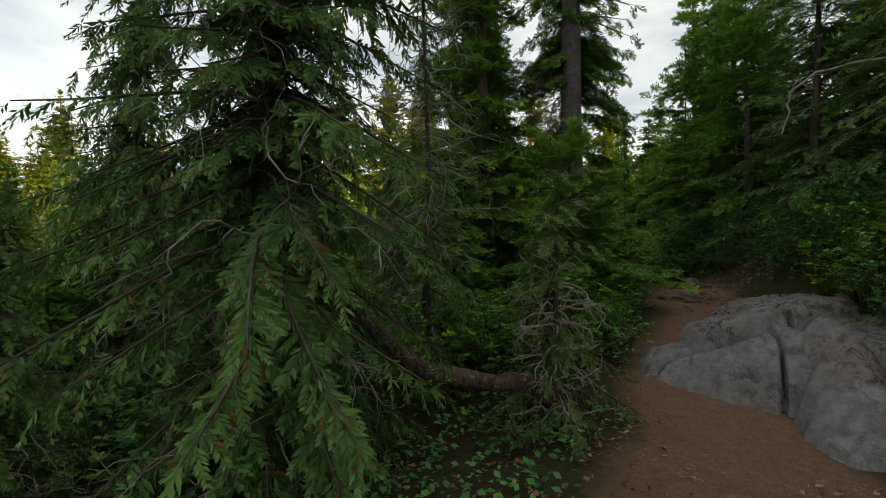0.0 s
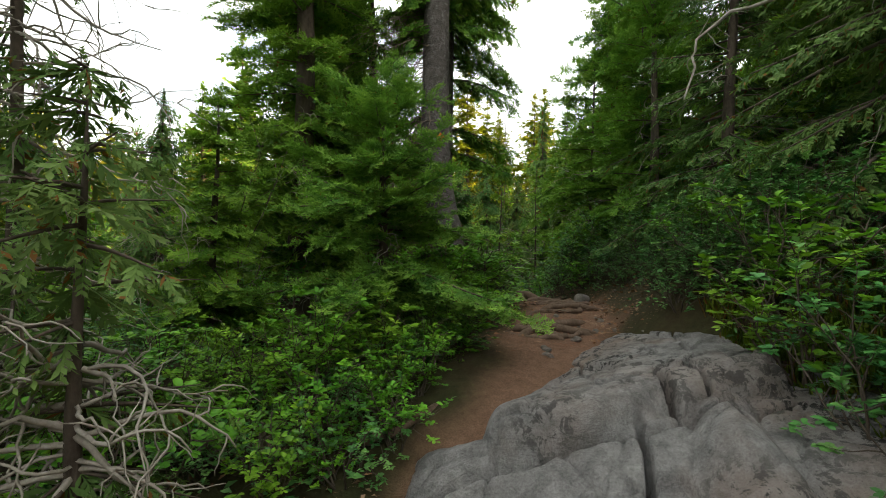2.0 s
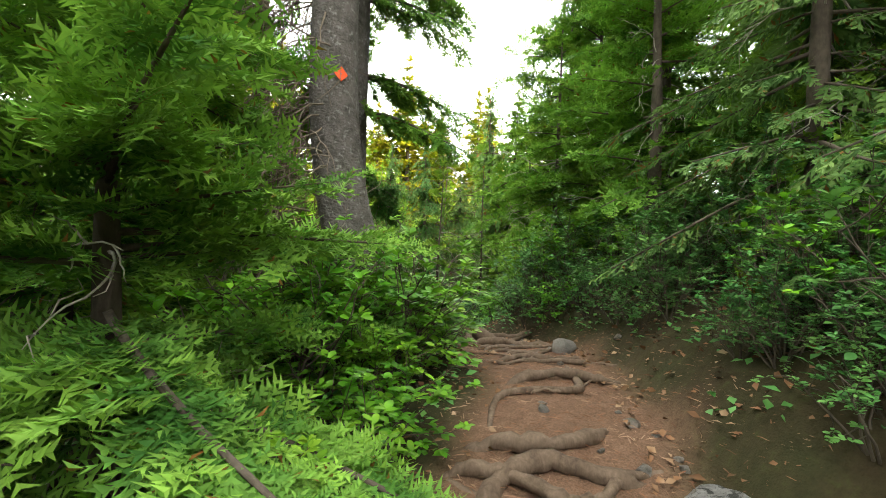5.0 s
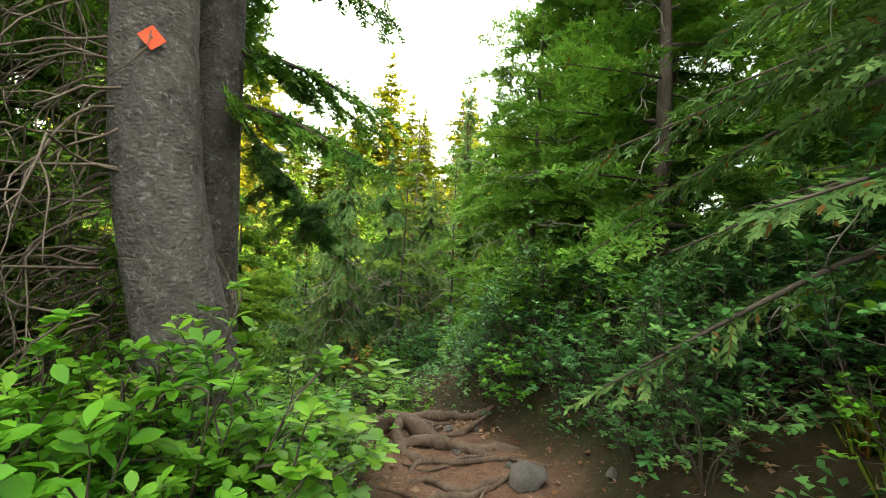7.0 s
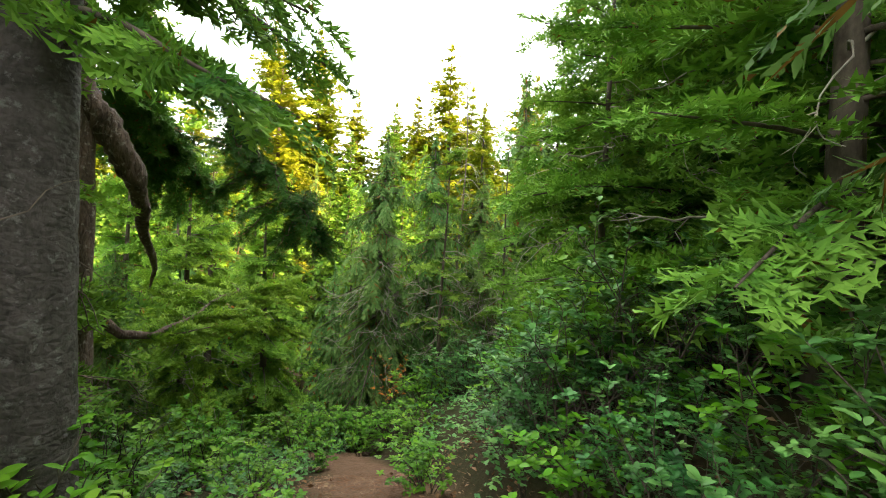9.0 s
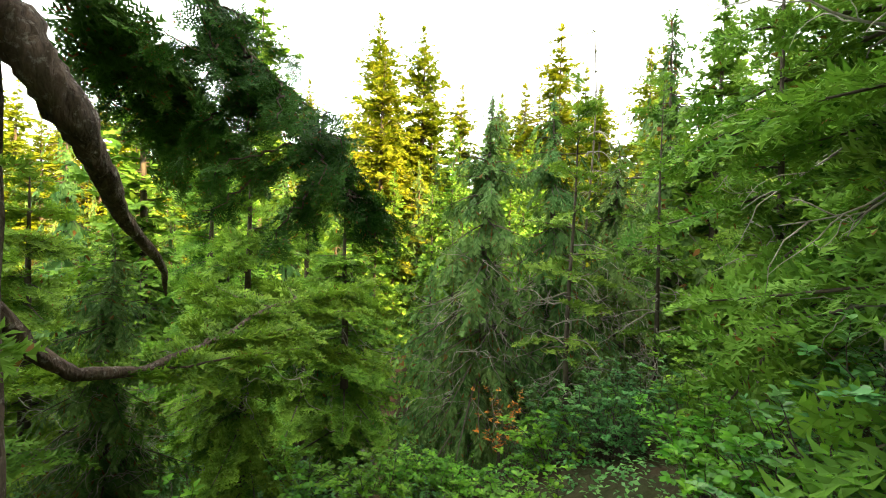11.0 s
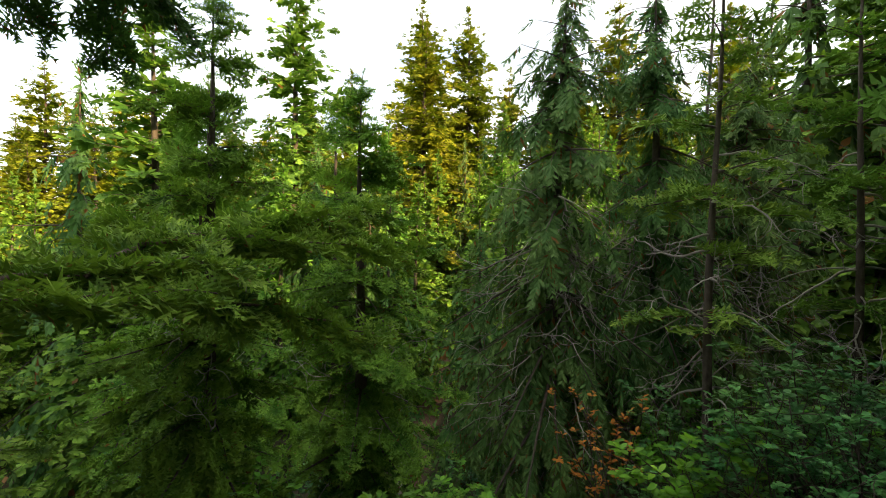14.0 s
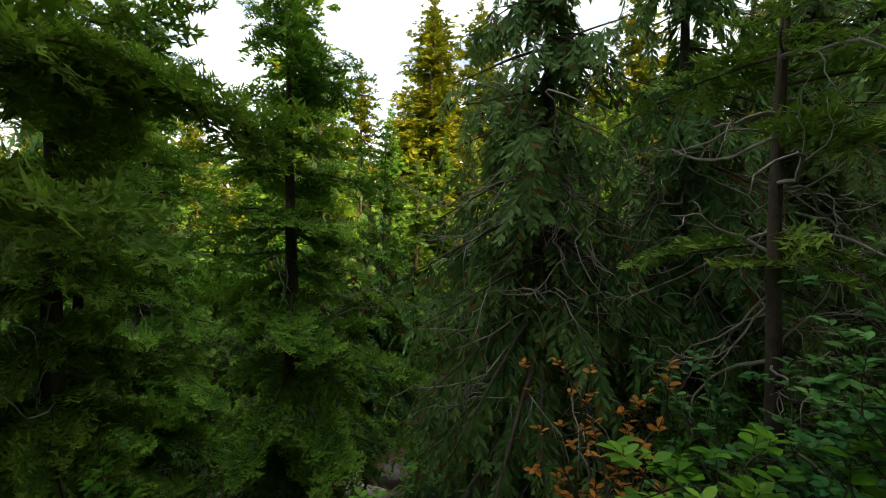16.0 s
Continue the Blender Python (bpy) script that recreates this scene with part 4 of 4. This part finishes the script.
SHRUBS = [
    shrub(3.0, 7.9, "leafy green huckleberry shrub at the path's edge", LEAF_LIGHT, 61, 0.75, 0.45, 11, 3, leaf=0.052, whorl=4),
    shrub(5.6, 8.4, "blue-green rhododendron shrub on the bank", LEAF, 62, 0.9, 0.5, 11, 3, leaf=0.052, whorl=6),
    shrub(5.3, 15.8, "fresh green shrub with upright leafy shoots", LEAF_LIGHT, 63, 0.65, 0.5, 11, 2, leaf=0.068, whorl=5),
    shrub(3.5, 8.7, "fine-leaved low shrub beside the path", LEAF, 64, 0.5, 0.4, 11, 3, leaf=0.036, whorl=4),
]
SAPLING = shrub(0.25, 7.75, "thin leafy sapling with sparse small leaves", LEAF, 66, 2.7, 0.35, 3, 1, leaf=0.05, whorl=3)
SHRUB_RED = shrub(4.73, 16.5, "shrub with orange autumn leaves", LEAF_RED, 65, 1.2, 0.25, 6, 2, leaf=0.05, whorl=4)
SHR = np.random.default_rng(99)


def bushes(count, x0, x1, y0, y1, kinds, lo, hi, keep=0.75):
    made = 0
    while made < count:
        x, y = SHR.uniform(x0, x1), SHR.uniform(y0, y1)
        made += 1
        if abs(x - float(trail_x(np.array(y)))) < max(keep, 0.6 + 0.36 * hi if y < 14.9 else 0) or (1.9 < x < 4.7 and 3.2 < y < 6.2):
            continue
        s = SHR.uniform(lo, hi)
        kind, turn, tall = SHR.choice(kinds), SHR.uniform(0, 360), SHR.uniform(0.85, 1.2)
        if math.hypot(x - 4.45, y - 14.1) > 1.7 and math.hypot(x - 5.0, y - 7.7) > 0.6:      # leaves the walk free
            replant(SHRUBS[kind], x, y, s, turn, tall)


bushes(26, 1.6, 4.0, 7.2, 11.5, [0, 0, 3, 2], 0.7, 1.15, 0.8)     # downhill edge of the path
bushes(64, 4.9, 7.2, 6.4, 13.0, [1, 1, 1, 3, 2], 0.65, 1.15, 1.0)  # bank
bushes(12, 4.9, 6.5, 3.2, 6.6, [1, 0, 3], 0.6, 1.0, 0.9)
bushes(36, 3.0, 7.5, 15.2, 18.5, [2, 2, 1, 0, 3], 0.75, 1.15, 0.0)   # hollow ahead
bushes(16, -3.0, 1.6, 3.6, 11.0, [0, 3, 1], 0.6, 1.1, 0.8)
bushes(12, -2.5, 3.2, 13.0, 22.0, [1, 3, 2], 0.7, 1.2, 0.6)
bushes(8, 0.6, 1.9, 4.6, 5.9, [0, 3], 0.4, 0.7, 0.6)

bushes(26, -5.0, -1.3, 1.2, 6.5, [0, 0, 3, 1], 0.9, 1.5, 0.8)
bushes(10, -1.3, 0.9, 4.6, 7.2, [0, 3, 0], 0.8, 1.4, 0.8)
bushes(20, 2.4, 3.4, 7.5, 9.6, [0, 0, 2], 1.15, 1.55, 0.95)
bushes(12, 3.1, 4.2, 14.6, 17.2, [2, 0, 2], 0.7, 1.1, 0.0)
for kind, x, y, sc in ((0, 4.5, 4.75, 1.25), (1, 4.3, 4.15, 1.0), (0, 4.85, 5.2, 1.35), (1, 4.15, 3.6, 0.9), (0, 5.0, 4.5, 1.5), (0, 2.05, 5.75, 0.6), (3, 1.75, 5.45, 0.8), (0, 2.2, 6.15, 0.75), (0, 2.55, 6.6, 0.8), (2, 2.8, 7.0, 0.8), (0, 1.5, 5.2, 0.8), (2, 1.9, 6.1, 0.9), (0, 1.35, 5.8, 1.0), (2, 3.0, 7.4, 0.75), (1, 5.4, 8.1, 0.65), (0, 2.05, 5.1, 0.7), (3, 1.75, 4.9, 0.9), (0, 2.2, 5.6, 0.65), (2, 4.85, 11.6, 0.6), (0, 3.5, 11.4, 0.6), (2, 4.9, 12.4, 0.6), (0, 3.45, 12.3, 0.5), (2, 4.95, 13.2, 0.6), (2, 3.65, 13.5, 0.6), (2, 5.0, 14.5, 0.9), (2, 4.2, 15.3, 0.7), (2, 4.7, 15.3, 0.8), (3, 4.65, 6.2, 0.8), (1, 4.95, 6.8, 0.6), (3, 4.95, 6.3, 0.9), (1, 5.05, 6.0, 0.8), (0, 1.95, 5.4, 0.5), (3, 2.1, 5.85, 0.7), (0, 2.4, 6.15, 0.5), (2, 2.65, 6.5, 0.55), (3, 5.4, 8.5, 0.8), (1, 5.55, 9.0, 0.8), (1, 5.6, 9.6, 0.8), (2, 5.55, 10.2, 0.8), (1, 5.4, 10.8, 0.8), (0, 3.75, 9.3, 0.65), (2, 3.85, 9.85, 0.6), (0, 3.7, 10.35, 0.7), (0, 3.4, 8.8, 0.75), (1, 5.1, 5.9, 1.1), (0, 4.6, 3.3, 1.1)):
    replant(SHRUBS[kind], x, y, sc, 70 * x * y)
bushes(20, 4.7, 6.0, 6.3, 10.5, [1, 3, 1], 0.42, 0.62, 1.0)
bushes(8, 0.3, 1.6, 3.4, 6.2, [0, 3, 0], 0.5, 0.8, 0.85)
bushes(10, 4.5, 5.7, 5.4, 6.9, [3, 1, 3], 0.45, 0.8, 0.85)
bushes(12, 1.7, 2.5, 5.5, 6.7, [0, 3], 0.4, 0.6, 0.7)
bushes(22, 5.1, 6.7, 10.4, 14.6, [0, 2, 2, 1], 0.8, 1.4, 0.9)
bushes(16, 1.9, 3.5, 9.8, 14.4, [0, 2, 3], 0.7, 1.2, 0.9)
bushes(14, 4.9, 6.2, 4.0, 7.6, [1, 0, 3], 0.5, 0.95, 0.7)


def ground_cover():
    """Small herbs and seedlings between the shrubs, and sprigs of heath beside the rock."""
    rng = np.random.default_rng(303)
    n = 9000
    x, y = rng.uniform(-4, 8, n), rng.uniform(-1, 19, n)
    dens = 0.5 + 0.5 * wobble(x, y, 0.9, 5)
    ok = (trodden(x, y) < 0.02) & ~((x > 1.9) & (x < 3.75 + 0.5 * (y - 3.8)) & (y > 2.9) & (y < 6.4)) & (rng.random(n) < 0.35 + dens)
    x, y = x[ok], y[ok]
    z = ground_z(x, y)
    k = 6
    p = np.repeat(np.stack([x, y, z + 0.02], 1), k, 0) + rng.normal(0, 0.05, (len(x) * k, 3)) * np.array([1, 1, 0.5])
    p[:, 2] += rng.uniform(0, 0.14, len(p))
    a = rng.uniform(0, 6.283, len(p))
    way = np.stack([np.cos(a), np.sin(a), rng.uniform(0.0, 0.7, len(p))], 1)
    ob = part("undergrowth", scatter(LEAF_T, p, way, np.array([0, 0, 1.0]) + rng.normal(0, 0.3, way.shape), rng.uniform(0.035, 0.085, len(p))), LEAF)
    tagged(ob, "low green herbs and seedlings covering the forest floor", "undergrowth", kind="stuff")
    n = 1500
    x, y = rng.uniform(3.7, 6.4, n), rng.uniform(2.8, 7.7, n)
    ok = (x > 3.75 + 0.5 * (y - 3.8) + 0.15 * wobble(x, y, 2, 1)) & (x > trail_x(y) + 0.75)
    x, y = x[ok], y[ok]
    k = 22
    p = np.repeat(np.stack([x, y, ground_z(x, y) - 0.02], 1), k, 0) + rng.normal(0, 0.035, (len(x) * k, 3)) * np.array([1, 1, 0])
    way = np.stack([rng.normal(0, 0.35, len(p)), rng.normal(0, 0.35, len(p)), np.ones(len(p))], 1)
    blade = (np.array([[0, 0.03, 0], [0, -0.03, 0], [1, 0, 0], [0.5, 0.09, 0.02], [0.7, -0.08, 0.0]]), np.array([[0, 1, 2], [0, 3, 2], [1, 4, 2]]))
    ob = part("heath_tufts", scatter(blade, p, way, rng.normal(0, 1, p.shape) + np.array([0, 0, 0.01]), rng.uniform(0.07, 0.20, len(p))), HEATH)
    tagged(ob, "brownish-green heath tufts growing beside the rock", "heath", kind="stuff")
    # dead leaves blown together on the banks
    n = 5200
    y = rng.uniform(1, 13, n)
    x = trail_x(y) + rng.uniform(0.3, 2.6, n) * rng.choice([-1, 1, 1], n)
    ok = ~((x > 1.95) & (x < 3.75 + 0.5 * (y - 3.8)) & (y > 2.9) & (y < 6.4))
    x, y = x[ok], y[ok]
    a = rng.uniform(0, 6.283, len(x))
    way = np.stack([np.cos(a), np.sin(a), rng.normal(0.05, 0.25, len(x))], 1)
    ob = part("leaf_litter", scatter(LEAF_T, np.stack([x, y, ground_z(x, y) + 0.02], 1), way, np.array([0, 0, 1.0]) + rng.normal(0, 0.5, way.shape), rng.uniform(0.03, 0.075, len(x))), LITTER)
    tagged(ob, "dry brown dead leaves lying on the banks", "litter", kind="stuff")
    # fallen needles and bits of twig on the path
    n = 34000
    y = rng.uniform(-1, 13, n)
    x = trail_x(y) + rng.normal(0, 0.6, n)
    z = ground_z(x, y) + 0.012
    a = rng.uniform(0, 6.283, n)
    way = np.stack([np.cos(a), np.sin(a), rng.normal(0, 0.12, n)], 1)
    bit = (np.array([[0, 0.04, 0], [0, -0.04, 0], [1, 0, 0.02], [0.5, 0, 0.08]]), np.array([[0, 1, 3], [0, 3, 2], [1, 2, 3]]))
    keep = ~((x > 1.95) & (y > 3) & (y < 6.3))
    ob = part("needle_litter", scatter(bit, np.stack([x, y, z], 1)[keep], way[keep], np.tile([0, 0, 1.0], (keep.sum(), 1)), (0.012 + rng.random(n) ** 5 * 0.07)[keep]), LITTER)
    tagged(ob, "fallen brown needles and twig bits on the path", "litter", kind="stuff")


LITTER = foliage("dry_litter", (0.09, 0.045, 0.022), (0.20, 0.105, 0.055), (0.32, 0.22, 0.14), through_light=0.05, scale=4)
ground_cover()


# ---- roots, logs and stones ----
def limb_thing(name, label, category, pts, r, mat, seed, ends=0.5, sides=10):
    rng = np.random.default_rng(seed)
    pts = np.asarray(pts, float)
    f = np.linspace(0, 1, 22)
    s = np.linspace(0, 1, len(pts))
    p = np.stack([np.interp(f, s, pts[:, k]) for k in range(3)], 1)
    for _ in range(2):
        p[1:-1] = 0.5 * p[1:-1] + 0.25 * (p[:-2] + p[2:])
    p[:, 2] += rng.normal(0, 0.006, len(p))
    me = mesh_from(name, *tube(p - p[0], r * (1 - (1 - ends) * np.abs(f - 0.35)) * (1 + 0.15 * np.sin(f * 17 + seed)), sides, rng, 0.3), smooth=True)
    me.materials.append(mat)
    ob = tagged(new(name, me), label, category)
    ob.matrix_basis = Matrix.Translation(p[0])
    return ob


def on_ground(x, y, up=0.0):
    return (x, y, float(ground_z(x, y)) + up)


limb_thing("fallen_log", "curved fallen trunk with flaking bark under the cedars", "log", [on_ground(1.05, 3.95, 0.1), (0.8, 3.78, 0.5), (0.3, 3.95, 0.43), (-0.28, 4.15, 0.5), (-0.6, 3.85, 0.95), (-1.1, 3.5, 1.3)], 0.085, BARK_RED, 5, 0.8, 14)
for pts, r in (([on_ground(4.2, 10.5, -0.05), (4.3, 10.4, 0.86), (4.42, 10.27, 0.9), (4.6, 10.05, 0.8), (4.78, 9.9, 0.7), on_ground(5.05, 9.75, 0.0), on_ground(5.25, 9.7, -0.06)], 0.075),
               ([(4.4, 10.3, 0.88), (4.33, 10.1, 0.85), (4.34, 9.9, 0.76), on_ground(4.42, 9.7, 0.0), on_ground(4.45, 9.55, -0.05)], 0.045),
               ([on_ground(4.2, 10.1, -0.04), on_ground(4.5, 9.98, 0.06), on_ground(4.8, 9.82, 0.04), on_ground(5.0, 9.6, -0.04)], 0.05),
               ([on_ground(1.7, 5.25, -0.03), on_ground(1.9, 5.12, 0.05), on_ground(2.1, 5.2, 0.05), on_ground(2.35, 5.5, -0.03)], 0.03)):
    limb_thing("tree_root", "thick gnarled bare root rising out of the soil", "root", pts, r, ROOT, round(1000 * r), 0.75, 12)
for seed, (a, b, c, r) in enumerate([((4.3, 10.8), (4.85, 10.75), (5.4, 10.6), 0.05),
                                     ((3.3, 6.75), (3.7, 6.95), (4.1, 6.75), 0.05), ((3.4, 7.2), (3.75, 7.05), (4.25, 7.25), 0.045), ((3.2, 7.0), (3.5, 6.85), (3.75, 6.6), 0.035), ((3.9, 8.0), (4.4, 8.1), (4.8, 7.9), 0.04)]):
    limb_thing("tree_root", "worn bare root crossing the soil path", "root", [on_ground(*a, -0.04), on_ground(a[0] * 0.6 + b[0] * 0.4, a[1] * 0.6 + b[1] * 0.4 + 0.05, 0.03), on_ground(*b, 0.05), on_ground(b[0] * 0.4 + c[0] * 0.6, b[1] * 0.4 + c[1] * 0.6 - 0.06, 0.03), on_ground(*c, -0.04)], r, ROOT, 100 + seed, 0.6)

RT = np.random.default_rng(640)
for k in range(14):
    y = RT.uniform(5.9, 10.8)
    c = float(trail_x(np.array(y)))
    side, half = RT.choice([-1, 1]), RT.uniform(0.25, 0.6)
    pts = [on_ground(c + side * half * f + RT.normal(0, 0.05), y + half * (f - 0.2) * RT.normal(0, 0.6), u) for f, u in ((-0.9, -0.03), (-0.5, 0.015), (-0.1, 0.03), (0.3, 0.01), (0.7, 0.025), (1.2, -0.03))]
    limb_thing("tree_root", "thin worn root half sunk in the path", "root", pts, RT.uniform(0.012, 0.032), ROOT, 150 + k, 0.5, 8)


def stone(x, y, size, seed, label, flat=0.6):
    rng = np.random.default_rng(seed)
    bm = bmesh.new()
    bmesh.ops.create_icosphere(bm, subdivisions=3, radius=1)
    cuts = [(unit(rng.normal(size=3)), rng.uniform(0.42, 0.75)) for _ in range(11)]
    for v in bm.verts:
        p = np.array(v.co)
        for nrm, d in cuts:
            over = p @ nrm - d
            if over > 0:
                p = p - nrm * over * 0.92
        p = p * (1 + 0.05 * noise.noise(Vector(p * 2.5 + seed)))
        v.co = p * np.array([1, 0.8, flat]) * size
    me = bpy.data.meshes.new("stone")
    for f in bm.faces:
        f.smooth = True
    bm.to_mesh(me)
    bm.free()
    me.materials.append(STONE)
    ob = tagged(new("stone", me), label, "stone", "loose stones on the path")
    ob.matrix_basis = pose(x, y, float(ground_z(x, y)) + size * flat * 0.2, 0, 0, rng.uniform(0, 360))
    return ob


stone(5.01, 9.12, 0.19, 7, "pale angular stone half sunk in the path", 0.7)
stone(0.95, 23.4, 0.5, 8, "grey boulder on the path in the hollow", 0.8)
for k in range(44):
    y = SHR.uniform(5.6, 10.8)
    stone(float(trail_x(np.array(y))) + SHR.normal(0.3, 0.38), y, SHR.uniform(0.02, 0.07), 200 + k, "small grey stone lying in the soil")


for pts, r in (([on_ground(-0.6, 22.6, 0.1), on_ground(0.5, 22.2, 0.25), on_ground(1.6, 21.6, 0.15)], 0.13), ([on_ground(0.2, 23.5, 0.05), on_ground(0.7, 22.4, 0.4), on_ground(1.0, 21.2, 0.1)], 0.09),
               ([on_ground(1.2, 20.6, 0.05), on_ground(1.7, 19.6, 0.12), on_ground(2.3, 18.9, 0.05)], 0.08)):
    limb_thing("fallen_log", "pale weathered log lying in the hollow", "log", pts, r, TWIG, round(1000 * r), 0.7, 12)


def dead_snag(x, y, H):
    """A standing dead tree: a thin bare trunk with drooping twigs."""
    rng = np.random.default_rng(71)
    root = tagged(new("dead_tree"), "standing dead tree with bare drooping grey twigs", "tree")
    root.matrix_basis = pose(*on_ground(x, y))
    trunk = wander((0, 0, -0.2), (0.03, 0, 1), H, 22, rng, 0.05, (0, 0, 0.4))
    part("trunk", tube(trunk, np.linspace(0.045, 0.01, 23), 8, rng, 0.2), TWIG_DARK, root, smooth=True)
    twigs = []
    for k in np.repeat(np.arange(6, 23), 5):
        az = rng.uniform(0, 6.283)
        q = wander(trunk[k], (math.cos(az), math.sin(az), 0.3), rng.uniform(0.3, 0.9), 8, rng, 0.25, (0, 0, -1.3))
        twigs.append(tube(q, np.linspace(0.009, 0.002, 9), 4))
    tagged(part("dead_wood", joined(twigs), TWIG, root), kind="stuff")


dead_snag(6.3, 19.5, 8.6)


# pale bare branch hanging from the cedar on the bank
HOST = next(o for o in scene.objects if o.name.startswith("cedar_tree") and o.parent is None and abs(o.location.x - 6.3) < 0.01 and abs(o.location.y - 5.6) < 0.01)
SNAG = np.random.default_rng(812)
snag_line = np.array([(6.2, 5.65, 3.9), (5.8, 6.0, 4.15), (5.3, 6.45, 4.1), (5.05, 6.6, 3.85), (5.02, 6.62, 3.55), (4.93, 6.6, 3.25)])
fine_line = np.stack([np.interp(np.linspace(0, 5, 18), np.arange(6), snag_line[:, k]) for k in range(3)], 1) + SNAG.normal(0, 0.012, (18, 3))
snag_parts = [tube(fine_line, np.linspace(0.022, 0.008, 18), 6, SNAG, 0.2)]
for k in range(6, 18, 2):
    snag_parts.append(tube(wander(fine_line[k], SNAG.normal(0, 1, 3) + np.array([-0.5, -0.3, -0.4]), 0.35, 6, SNAG, 0.4), np.linspace(0.006, 0.0015, 7), 4))
part("dead_branch", joined(snag_parts), TWIG, HOST, "pale bare hanging branch", at=HOST.matrix_basis.inverted())
